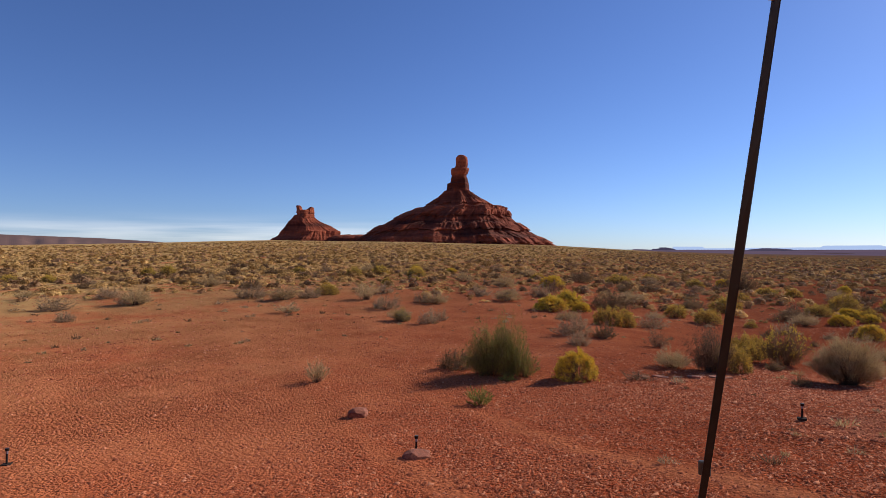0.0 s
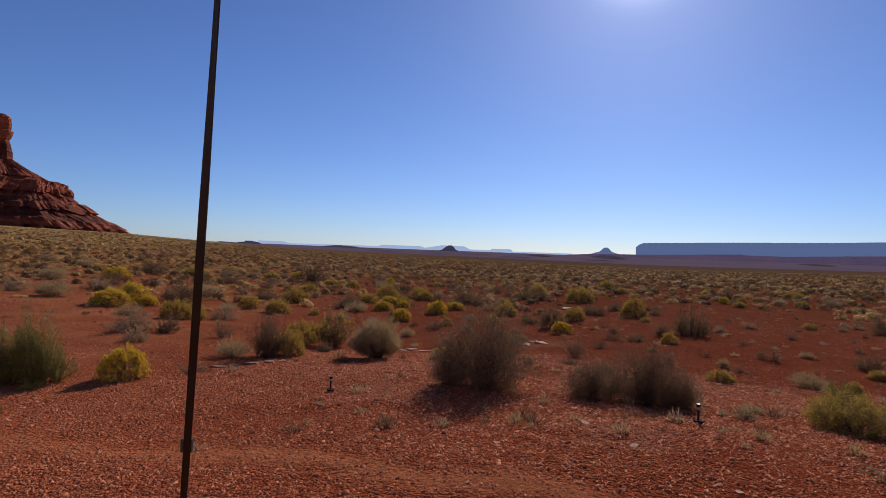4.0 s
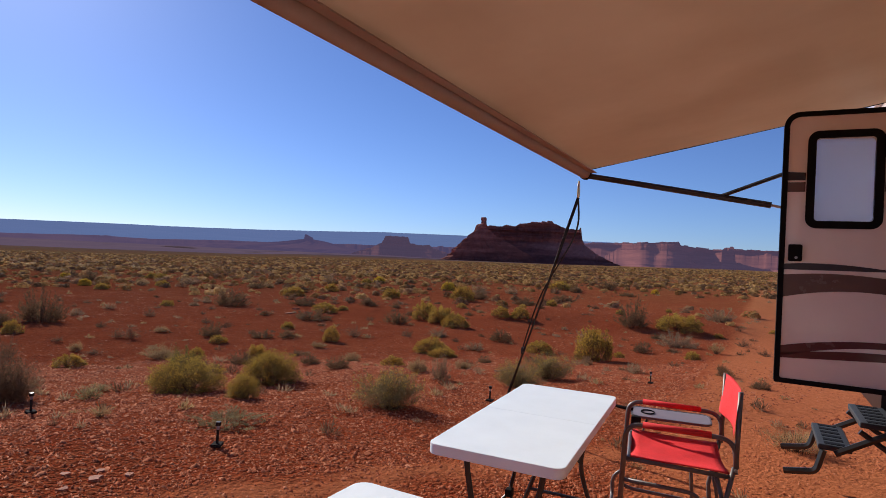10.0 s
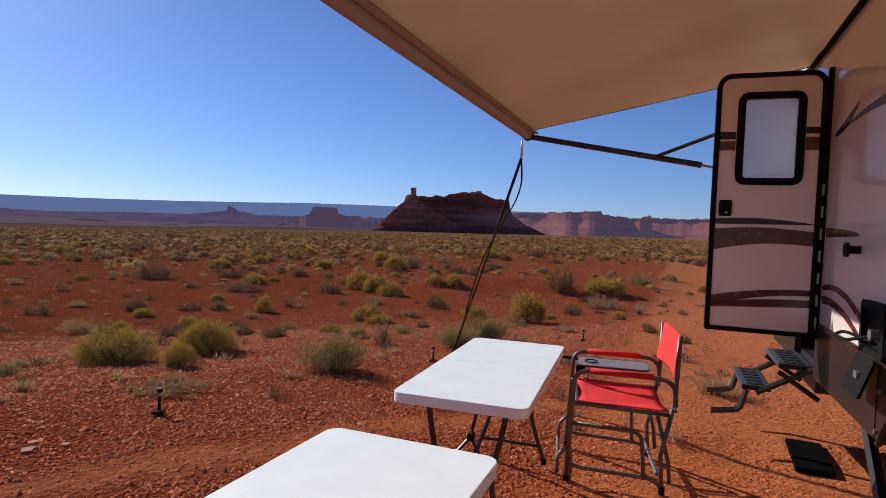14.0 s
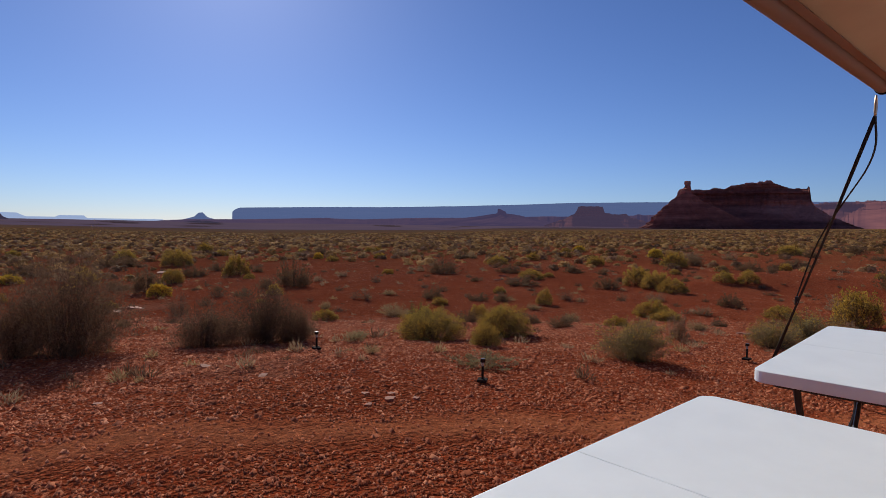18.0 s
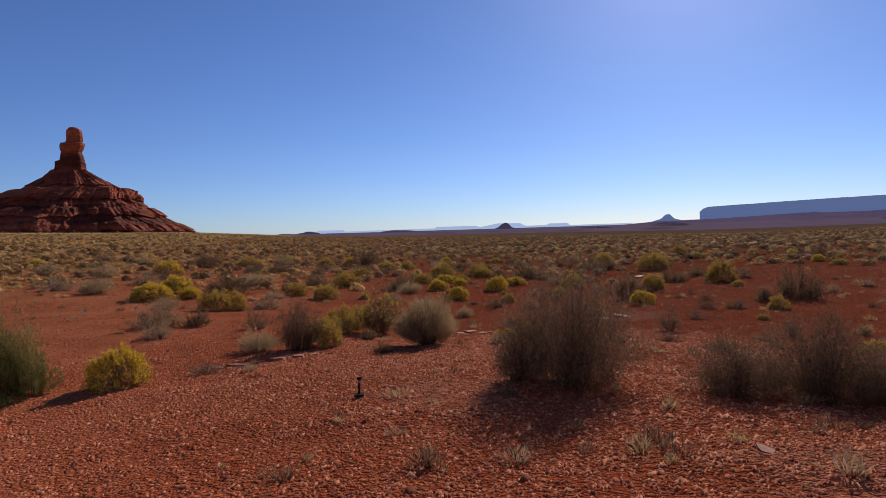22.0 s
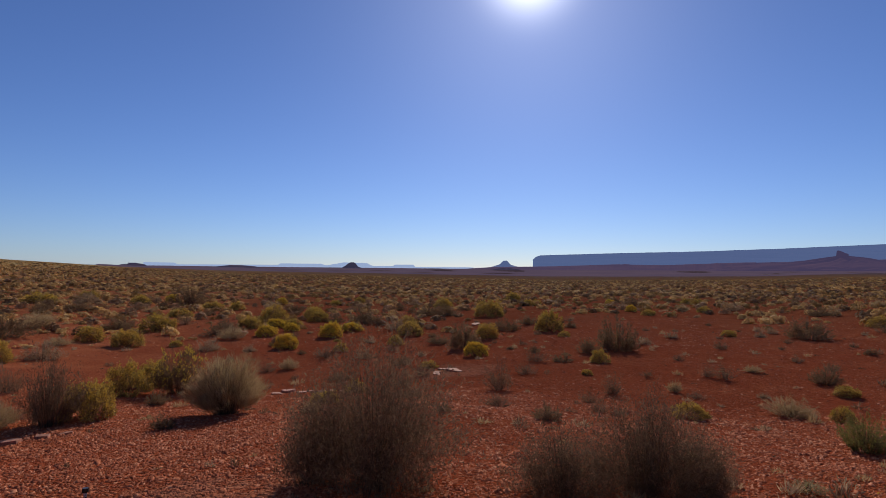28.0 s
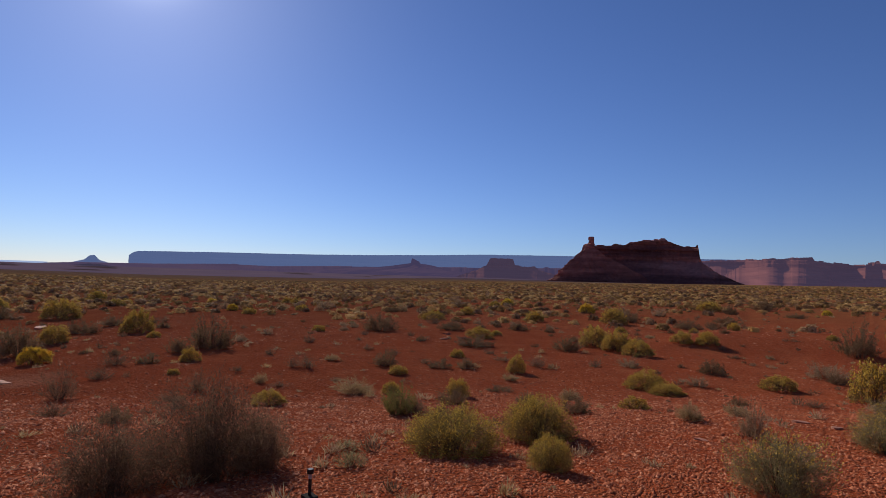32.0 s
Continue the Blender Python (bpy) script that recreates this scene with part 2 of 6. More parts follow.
    # straw grass on the western plain below the buttes
    straw = ramp(n, l, noise_tex(n, l, p, 0.6, 6, 0.8), [(0.3, (0.3, 0.19, 0.075)), (0.55, (0.53, 0.365, 0.145)), (0.75, (0.68, 0.49, 0.22))])
    side = ramp(n, l, maths(n, l, "ADD", maths(n, l, "MULTIPLY", sep.outputs[0], -0.0097), maths(n, l, "MULTIPLY", sep.outputs[1], -0.0026)), [(0.02, (0, 0, 0)), (0.25, (1, 1, 1))])
    scrub = mixc(n, l, side, scrub, straw)
    far = maths(n, l, "MAXIMUM", far, maths(n, l, "MULTIPLY", side, 0.85))
    base = mixc(n, l, maths(n, l, "MULTIPLY", far, patch), base, scrub)
    # from 640 m out, the valley's violet haze goes into the base colour
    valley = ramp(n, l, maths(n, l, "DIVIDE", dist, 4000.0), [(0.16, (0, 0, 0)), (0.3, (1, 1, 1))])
    haze_col = ramp(n, l, noise_tex(n, l, p, 0.004, 5), [(0.35, (0.13, 0.075, 0.075)), (0.65, (0.2, 0.13, 0.12))])
    base = mixc(n, l, valley, base, haze_col)
    l.new(base, b.inputs["Base Color"])
    b.inputs["Roughness"].default_value = 0.95
    b.inputs["Diffuse Roughness"].default_value = 0.7
    b.inputs["Specular IOR Level"].default_value = 0.0
    grain = maths(n, l, "ADD", maths(n, l, "MULTIPLY", vor.outputs["Distance"], -0.8), maths(n, l, "MULTIPLY", vor2.outputs["Distance"], -0.45))
    h = maths(n, l, "ADD", maths(n, l, "MULTIPLY", fine, 0.5), maths(n, l, "MULTIPLY", grain, stony))
    bumped(n, l, b, h, 1.0, 0.04)
    return m


def rock_material(name, dark, mid, lite, scale, strata=0.15):
    """Layered sandstone: bands by height, broken by noise."""
    m, n, l, b = material(name)
    pos = n.new("ShaderNodeNewGeometry").outputs["Position"]
    mp = n.new("ShaderNodeMapping")
    mp.inputs["Scale"].default_value = (0.12, 0.12, 1.6)
    l.new(pos, mp.inputs[0])
    band = noise_tex(n, l, mp.outputs[0], scale * strata, 6, 0.65)
    lump = noise_tex(n, l, pos, scale, 8, 0.65)
    c = ramp(n, l, band, [(0.41, dark), (0.5, mid), (0.6, lite)])
    c = mixc(n, l, 0.4, c, ramp(n, l, lump, [(0.3, (0.2, 0.2, 0.2)), (0.7, (0.8, 0.8, 0.8))]), "OVERLAY")
    l.new(c, b.inputs["Base Color"])
    b.inputs["Roughness"].default_value = 0.95
    b.inputs["Specular IOR Level"].default_value = 0.1
    bumped(n, l, b, maths(n, l, "ADD", lump, band), 0.8, 0.6 / scale)
    return m


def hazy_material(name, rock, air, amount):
    """Far rock behind kilometres of air: sunlit base, with the haze painted in as surface emission."""
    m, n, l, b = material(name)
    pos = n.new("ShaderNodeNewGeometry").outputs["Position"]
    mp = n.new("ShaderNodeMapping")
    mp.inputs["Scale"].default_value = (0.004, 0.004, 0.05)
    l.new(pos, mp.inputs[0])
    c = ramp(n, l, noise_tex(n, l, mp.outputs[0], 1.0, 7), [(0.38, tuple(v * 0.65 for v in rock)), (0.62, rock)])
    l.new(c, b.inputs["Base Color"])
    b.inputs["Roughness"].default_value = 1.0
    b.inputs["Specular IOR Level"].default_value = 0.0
    # even air-coloured glow on the surface stands in for haze
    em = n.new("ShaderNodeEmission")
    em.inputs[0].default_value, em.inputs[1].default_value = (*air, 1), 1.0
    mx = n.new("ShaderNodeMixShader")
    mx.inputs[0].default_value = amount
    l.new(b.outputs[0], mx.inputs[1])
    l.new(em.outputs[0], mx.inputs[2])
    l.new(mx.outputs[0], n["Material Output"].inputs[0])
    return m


SOIL = soil_material()
ROCK = rock_material("red_sandstone", (0.09, 0.021, 0.012), (0.215, 0.049, 0.024), (0.35, 0.09, 0.044), 0.15)
# paler, greyer than ROCK: base colour raised in place of distance haze
ROCK_FAR = rock_material("haze_paled_sandstone", (0.16, 0.05, 0.04), (0.29, 0.092, 0.07), (0.46, 0.165, 0.125), 0.08)
# distance haze painted on: each mixes an air-coloured emission into the rock
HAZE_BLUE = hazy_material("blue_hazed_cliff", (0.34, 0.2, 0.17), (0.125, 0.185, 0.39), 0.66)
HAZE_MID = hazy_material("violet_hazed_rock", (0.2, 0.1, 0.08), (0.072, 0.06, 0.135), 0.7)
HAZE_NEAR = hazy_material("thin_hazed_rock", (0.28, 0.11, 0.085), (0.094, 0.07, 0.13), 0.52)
HAZE_FLOOR = hazy_material("haze_painted_valley", (0.16, 0.09, 0.075), (0.085, 0.07, 0.13), 0.6)
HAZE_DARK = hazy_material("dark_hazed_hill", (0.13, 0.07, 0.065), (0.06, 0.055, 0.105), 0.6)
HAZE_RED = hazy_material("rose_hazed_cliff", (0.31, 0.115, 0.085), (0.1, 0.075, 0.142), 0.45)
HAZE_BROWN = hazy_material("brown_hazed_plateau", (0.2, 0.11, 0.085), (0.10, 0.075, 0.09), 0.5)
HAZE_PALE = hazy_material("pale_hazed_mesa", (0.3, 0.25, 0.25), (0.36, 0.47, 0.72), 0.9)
DUSTY_BLACK = painted("dusty_black_plastic", (0.038, 0.03, 0.027), 0.98, vary=0.3)
DUSTY_BLACK.node_tree.nodes["Principled BSDF"].inputs["Specular IOR Level"].default_value = 0.05
STONE = painted("gravel_stone", (0.27, 0.075, 0.036), 0.9, vary=0.3, scale=9, bump=0.4, bscale=60)
PALE_STONE = painted("pale_pink_stone", (0.34, 0.125, 0.072), 0.9, vary=0.2, scale=7, bump=0.4, bscale=50)
WHITE_PLASTIC = painted("white_moulded_plastic", (0.79, 0.865, 0.91), 0.42, vary=0.02, bump=0.15, bscale=400)
BLACK_STEEL = painted("black_coated_steel", (0.02, 0.02, 0.022), 0.4, vary=0.1)
GREY_STEEL = painted("grey_hammered_tube", (0.15, 0.13, 0.128), 0.48, metal=0.5, vary=0.1)
RED_CLOTH = painted("red_canvas", (0.7, 0.045, 0.05), 0.8, vary=0.1, bump=0.4, bscale=500)
RED_CLOTH.node_tree.nodes["Principled BSDF"].inputs["Specular IOR Level"].default_value = 0.12
GREY_TRAY = painted("grey_plastic_tray", (0.23, 0.2, 0.23), 0.5, vary=0.08)
WEBBING = painted("black_webbing", (0.006, 0.006, 0.0065), 0.7, vary=0.2, bump=0.5, bscale=300)
BRASS = painted("brass_hook", (0.62, 0.44, 0.24), 0.34, metal=1.0)
GELCOAT = painted("cream_gelcoat", (0.84, 0.765, 0.72), 0.16, vary=0.03, scale=2, coat=0.5)
BROWN_PAINT = painted("brown_skirt_paint", (0.022, 0.0095, 0.007), 0.4, vary=0.1, scale=2)
DARK_DECAL = painted("dark_brown_decal", (0.03, 0.018, 0.017), 0.25, vary=0.05)
MID_DECAL = painted("umber_decal", (0.12, 0.06, 0.045), 0.25, vary=0.05)
WINE_DECAL = painted("wine_red_decal", (0.09, 0.012, 0.018), 0.25, vary=0.05)
ROLLER = painted("tan_roller_vinyl", (0.29, 0.19, 0.135), 0.5, vary=0.06)
BLACK_TRIM = painted("black_rubber_trim", (0.012, 0.012, 0.013), 0.62, vary=0.1)
BLACK_TRIM.node_tree.nodes["Principled BSDF"].inputs["Specular IOR Level"].default_value = 0.05
MATT_BLACK = painted("matt_black_surface", (0.004, 0.004, 0.004), 0.95, vary=0.1)
MATT_BLACK.node_tree.nodes["Principled BSDF"].inputs["Specular IOR Level"].default_value = 0.02
TREAD = painted("grey_step_tread", (0.026, 0.028, 0.031), 0.6, vary=0.15, bump=0.5, bscale=120)
TYRE = painted("dusty_tyre", (0.06, 0.048, 0.04), 0.85, vary=0.2, bump=0.4, bscale=40)
WHEEL = painted("wheel_steel", (0.55, 0.54, 0.52), 0.35, metal=0.7, vary=0.1)
GALV = painted("galvanised_steel", (0.4, 0.4, 0.4), 0.35, metal=0.8, vary=0.2)


def awning_material():
    m, n, l, b = material("tan_awning_vinyl")
    pos = n.new("ShaderNodeTexCoord").outputs["Object"]
    c = ramp(n, l, noise_tex(n, l, pos, 1.3, 4), [(0.3, (0.47, 0.33, 0.24)), (0.7, (0.55, 0.40, 0.30))])
    l.new(c, b.inputs["Base Color"])
    b.inputs["Roughness"].default_value = 0.45
    t = n.new("ShaderNodeBsdfTranslucent")
    l.new(c, t.inputs[0])
    mx = n.new("ShaderNodeMixShader")
    mx.inputs[0].default_value = 0.62
    l.new(b.outputs[0], mx.inputs[1])
    l.new(t.outputs[0], mx.inputs[2])
    l.new(mx.outputs[0], n["Material Output"].inputs[0])
    return m


def pane_material():
    m, n, l, b = material("obscure_glass")
    b.inputs["Base Color"].default_value = (0.85, 0.9, 0.95, 1)
    b.inputs["Transmission Weight"].default_value = 0.8
    b.inputs["Roughness"].default_value = 0.35
    pos = n.new("ShaderNodeTexCoord").outputs["Object"]
    bumped(n, l, b, noise_tex(n, l, pos, 120, 2), 0.3, 0.002)
    t = n.new("ShaderNodeBsdfTranslucent")
    t.inputs[0].default_value = (0.8, 0.85, 0.95, 1)
    mx = n.new("ShaderNodeMixShader")
    mx.inputs[0].default_value = 0.4
    l.new(b.outputs[0], mx.inputs[1])
    l.new(t.outputs[0], mx.inputs[2])
    l.new(mx.outputs[0], n["Material Output"].inputs[0])
    return m


AWNING = awning_material()
PANE = pane_material()


# ---- mesh helpers ----
def mesh_object(name, verts, faces, mat, parent=None, label="", smooth=False):
    me = bpy.data.meshes.new(name)
    me.from_pydata([tuple(v) for v in verts], [], [tuple(f) for f in faces])
    me.materials.append(mat)
    if smooth:
        me.polygons.foreach_set("use_smooth", [True] * len(me.polygons))
    ob = new(name, me)
    ob.parent = parent
    if label:
        ob["label"] = label
    return ob


def part(name, bm, mat, parent=None, label="", smooth=False):
    bmesh.ops.recalc_face_normals(bm, faces=bm.faces)
    me = bpy.data.meshes.new(name)
    bm.to_mesh(me)
    bm.free()
    me.materials.append(mat)
    if smooth:
        me.polygons.foreach_set("use_smooth", [True] * len(me.polygons))
    ob = new(name, me)
    ob.parent = parent
    if label:
        ob["label"] = label
    return ob


def box(c, s, bevel=0.0, m=None, bm=None):
    bm = bm or bmesh.new()
    g = bmesh.ops.create_cube(bm, size=1.0, matrix=(m or Matrix()) @ Matrix.Translation(c) @ Matrix.Diagonal((*s, 1)))
    if bevel:
        es = list({e for v in g["verts"] for e in v.link_edges})
        bmesh.ops.bevel(bm, geom=es, offset=bevel, segments=2, profile=0.6, affect="EDGES")
    return bm


def rounded(w, h, r, seg=6):
    """Outline of a rounded rectangle centred on 0, 0."""
    pts = []
    for cx, cy, a0 in ((w / 2 - r, h / 2 - r, 0), (-w / 2 + r, h / 2 - r, 90), (-w / 2 + r, -h / 2 + r, 180), (w / 2 - r, -h / 2 + r, 270)):
        for i in range(seg + 1):
            t = radians(a0 + 90 * i / seg)
            pts.append((cx + r * math.cos(t), cy + r * math.sin(t)))
    return pts


def plate(outline, depth, m=None, bevel=0.0, bm=None):
    """A flat outline in x, y given thickness along +z, then put at m."""
    bm = bm or bmesh.new()
    vs = [bm.verts.new((x, y, 0)) for x, y in outline]
    f = bm.faces.new(vs)
    g = bmesh.ops.extrude_face_region(bm, geom=[f])
    top = [v for v in g["geom"] if isinstance(v, bmesh.types.BMVert)]
    bmesh.ops.translate(bm, verts=top, vec=(0, 0, depth))
    if bevel:
        es = [e for e in bm.edges if all(len(v.link_edges) == 3 for v in e.verts) and abs(e.verts[0].co.z - e.verts[1].co.z) < 1e-6]
        bmesh.ops.bevel(bm, geom=es, offset=bevel, segments=2, profile=0.6, affect="EDGES")
    if m is not None:
        bmesh.ops.transform(bm, matrix=m, verts=bm.verts)
    return bm


def ring(outer, inner, depth, m=None):
    """A frame between two outlines with equal point counts."""
    bm = bmesh.new()
    k = len(outer)
    rows = [[bm.verts.new((x, y, z)) for x, y in o] for o, z in ((outer, 0), (inner, 0), (inner, depth), (outer, depth))]
    for a_, b_ in ((0, 1), (1, 2), (2, 3), (3, 0)):
        for i in range(k):
            j = (i + 1) % k
            bm.faces.new((rows[a_][i], rows[a_][j], rows[b_][j], rows[b_][i]))
    if m is not None:
        bmesh.ops.transform(bm, matrix=m, verts=bm.verts)
    return bm


def tube(points, radius, seg=8, bm=None, flat=1.0):
    """A round bar along a line of points."""
    bm = bm or bmesh.new()
    pts = [Vector(p) for p in points]
    rings = []
    up = Vector((0.13, 0.31, 0.94))
    for i, p in enumerate(pts):
        d = (pts[min(i + 1, len(pts) - 1)] - pts[max(i - 1, 0)]).normalized()
        s = d.cross(up)
        if s.length < 0.05:
            s = d.cross(Vector((1, 0, 0)))
        s.normalize()
        u = s.cross(d)
        rings.append([bm.verts.new(p + radius * (math.cos(t) * s + flat * math.sin(t) * u)) for t in [2 * math.pi * k / seg for k in range(seg)]])
    for r0, r1 in zip(rings, rings[1:]):
        for k in range(seg):
            bm.faces.new((r0[k], r0[(k + 1) % seg], r1[(k + 1) % seg], r1[k]))
    bm.faces.new(rings[0])
    bm.faces.new(rings[-1][::-1])
    return bm


def bend(points, r=0.05, n=5):
    """Rounds the corners of a polyline."""
    pts = [Vector(p) for p in points]
    out = [pts[0]]
    for p0, p1, p2 in zip(pts, pts[1:], pts[2:]):
        a_ = p1 + (p0 - p1).normalized() * min(r, (p0 - p1).length / 2)
        b_ = p1 + (p2 - p1).normalized() * min(r, (p2 - p1).length / 2)
        for i in range(n + 1):
            t = i / n
            out.append(a_ * (1 - t) ** 2 + p1 * 2 * t * (1 - t) + b_ * t * t)
    out.append(pts[-1])
    return out


def thing(name, x, y, z, rz=0, **tags):
    ob = new(name)
    ob.matrix_world = pose(x, y, z, 0, 0, rz)
    ob.empty_display_size = 0.1
    return tagged(ob, **tags)


def under(ob, parent):
    """Keeps a part at its world place under a thing that stands elsewhere."""
    ob.parent = parent
    ob.matrix_parent_inverse = parent.matrix_basis.inverted()
    return ob


# ---- ground ----
def smooth(a_, b_, v):
    u = min(1, max(0, (v - a_) / (b_ - a_)))
    return u * u * (3 - 2 * u)


# height of the plain's skyline by compass angle, degrees
SKYLINE = [(-180, 0.3), (-30, 0.4), (2, 0.36), (8, 0.2), (13, 0.08), (26, -0.22), (31, -0.36), (37, -0.48), (43, -0.62), (49, -0.9), (60, -1.1), (66, -1.18), (76, -1.08), (83, -0.92), (92, -0.75), (98, -0.6), (106, -0.22), (115, 0.44), (121, 0.61), (130, 0.9), (143, 1.1), (151, 0.92), (160, 0.7), (180, 0.4)]
SKY_A, SKY_E = zip(*SKYLINE)


def near_ground(x, y):
    d, e_ = 0.6428 * x + 0.766 * y, 0.5 * y - 0.866 * x
    mound = 0.248 * math.exp(-((x - 1.5) ** 2 + (y - 3) ** 2) / 6.25)
    return 0.033 + mound - 0.522 * smooth(5, 12, d) - 0.0173 * max(0, d - 10) - 0.347 * smooth(2, 7, e_)


def ground(x, y):
    r = math.hypot(x, y)
    if r < 18:
        return near_ground(x, y)
    k = 18 / r
    n0 = near_ground(x * k, y * k)
    zf = 1.5 + 700 * math.tan(radians(np.interp(math.degrees(math.atan2(y, x)), SKY_A, SKY_E)))
    return n0 + (zf - n0) * min(1, (r - 18) / 682)


def rough_ground(x, y):
    r = math.hypot(x, y)
    z = ground(x, y)
    z += 0.035 * noise.fractal((x * 0.7, y * 0.7, 3.1), 1.0, 2.0, 3) * smooth(1.0, 4, r) if r < 60 else 0
    if r < 60:
        far_ = 0.966 * x + 0.259 * y
        z += 0.4 * smooth(19.0, 21.5, far_) * (1 - smooth(22.5, 34, far_)) * smooth(-1, 3, y + 0.8 * noise.noise((x * 0.3, y * 0.3, 4.0))) * (1 - smooth(7, 10, y))
    if r < 30:
        z += 0.012 * noise.fractal((x * 3.1, y * 3.1, 8.2), 0.9, 2.0, 3) * smooth(1.0, 3, r)
    z += 0.5 * noise.noise((x * 0.012, y * 0.012, 0.5)) * smooth(60, 300, r)
    return z


def build_ground():
    radii = [0]
    r = 0.12
    while r < 4900:
        radii.append(r)
        r *= 1.03 if r < 30 else 1.06
    radii.append(4900)
    na = 540
    verts = [(0, 0, ground(0, 0))]
    for r in radii[1:]:
        for i in range(na):
            t = 2 * math.pi * i / na
            x, y = r * math.cos(t), r * math.sin(t)
            verts.append((x, y, rough_ground(x, y)))
    faces = [(0, 1 + i, 1 + (i + 1) % na) for i in range(na)]
    for k in range(len(radii) - 2):
        o = 1 + k * na
        faces += [(o + i, o + na + i, o + na + (i + 1) % na, o + (i + 1) % na) for i in range(na)]
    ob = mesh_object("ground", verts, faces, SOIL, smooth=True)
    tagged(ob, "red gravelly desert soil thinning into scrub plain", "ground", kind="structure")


build_ground()


# ---- buttes and far cliffs ----
def polar(az, d, z=0.0):
    t = radians(az)
    return Vector((d * math.cos(t), d * math.sin(t), z))


def lift(az, d):
    """Rise of the far country to one side."""
    return d * math.tan(radians(np.interp(az, (3, 25, 43, 68, 90, 124, 140, 160), (0.28, 0.2, 0.09, -0.06, -0.13, -0.05, 0.05, 0.1))))


def plan(t, corners):
    """Outline of a rock from above: round, or pulled to blunt corners (0 right, 90 back, 270 front)."""
    ct, st = math.cos(t), math.sin(t)
    if not corners:
        return ct, st
    ang = math.degrees(t) % 360
    cs = sorted(corners)
    lo_ = max([a_ for a_ in cs if a_ <= ang], default=cs[-1] - 360)
    hi_ = min([a_ for a_ in cs if a_ > ang], default=cs[0] + 360)
    m_, w = radians((lo_ + hi_) / 2), radians((hi_ - lo_) / 2)
    k = 0.15 + 0.85 * math.cos(w) / max(0.2, math.cos(t - m_))
    return ct * k, st * k


def crag(name, az, d, profile, mat, parent, depth=0.8, rough=1.0, nt=150, nz=70, seed=0, shift=0.0, label="", jag=0.0, corners=(), ledges=0.085, gullies=0.055):
    """A rock mass. profile: rows of height above the eye, reach to the left and to the right as seen from camp."""
    c = polar(az, d) + polar(az - 90, shift)
    right, back = polar(az - 90, 1), polar(az, 1)
    zs, ls, rs = zip(*profile)
    verts, faces = [], []
    size = max(ls) + max(rs)
    z_up = 1.5 + lift(az, d)
    for k in range(nz + 1):
        z = zs[0] + (zs[-1] - zs[0]) * k / nz
        lf, rt = np.interp(z, zs, ls), np.interp(z, zs, rs)
        mid, half = (rt - lf) / 2, max(0.0, (rt + lf) / 2)
        for i in range(nt):
            t = 2 * math.pi * i / nt
            ct, st = plan(t, corners)
            q = (ct * 2.3 + seed, st * 2.3, z / size * 3)
            gully = noise.fractal((ct * 7 + seed, st * 7, z / size * 7), 0.7, 2.1, 4)
            ledge = noise.noise((seed * 3.1, 0.4, z / size * 26)) + 0.5 * noise.noise((seed, 7.4, z / size * 61))
            ledge += 0.9 * (noise.cell((seed, 1.3, (z / size + 0.012 * gully) * 34)) - 0.5)
            f_ = 1 + rough * (0.10 * noise.fractal(q, 0.9, 2.0, 3) + gullies * gully + ledges * ledge)
            p = c + right * (mid + half * ct * (1 + (f_ - 1) * 0.7)) + back * (half * depth * st * f_)
            verts.append((p.x, p.y, z + z_up + rough * 0.012 * size * noise.noise((ct * 4, st * 4 + seed, z / size * 9)) + jag * k / nz * noise.fractal((ct * 9, st * 9 + seed, 1.0), 0.7, 2.2, 3)))
    for k in range(nz):
        o = k * nt
        faces += [(o + i, o + (i + 1) % nt, o + nt + (i + 1) % nt, o + nt + i) for i in range(nt)]
    faces.append(tuple(range(nz * nt, nz * nt + nt)))
    return mesh_object(name, verts, faces, mat, parent, label)


def boulders(name, az, d, z0, spread, count, size, mat, parent, seed):
    rng = random.Random(seed)
    bm = bmesh.new()
    right, back = polar(az - 90, 1), polar(az, 1)
    for _ in range(count):
        u, v = rng.uniform(-spread, spread), rng.uniform(-1, 0.3)
        p = polar(az, d) + right * u + back * (v * spread * 0.8)
        s = size * rng.uniform(0.4, 1.3)
        g = bmesh.ops.create_icosphere(bm, subdivisions=1, radius=s, matrix=Matrix.Translation((p.x, p.y, ground(p.x, p.y) + s * 0.3)) @ Euler((rng.random() * 6, rng.random() * 6, 0)).to_matrix().to_4x4())
        for w in g["verts"]:
            w.co += Vector((rng.uniform(-1, 1), rng.uniform(-1, 1), rng.uniform(-1, 1))) * s * 0.25
    return tagged(part(name, bm, mat, parent), kind="stuff")


spire_butte = thing("butte", 0, 0, 0, label="red sandstone butte with a balanced spire on a stepped cone", category="butte")
crag("talus_cone", 124.45, 850, [(6, 180, 152), (9, 166, 140), (20, 155, 121), (27, 141, 107), (29, 136, 105), (38, 120, 91), (50, 98, 75), (52, 93, 74), (54, 89, 73), (64, 70, 71), (65, 58, 52), (78, 36, 30), (88, 24, 15), (90, 14, 8)], ROCK, spire_butte, 0.85, 0.9, nt=300, nz=150, seed=1.3, corners=(0, 65, 120, 180, 236, 300), ledges=0.055, gullies=0.1)
crag("spire", 124.45, 850, [(84, 24, 14), (90, 21, 13), (94, 20.5, 13), (99, 20, 12.5), (101, 15, 12), (110, 13, 9), (112, 12.5, 9), (113, 14, 10.5), (119, 14.2, 13), (122, 13, 13), (123, 8, 10), (126, 7, 11), (134, 7, 11), (138, 6, 10), (141, 3.5, 6), (141.8, 1.5, 3)], ROCK, spire_butte, 0.9, 0.55, nt=84, nz=70, seed=4.1, corners=(0, 90, 180, 250, 310), ledges=0.03)
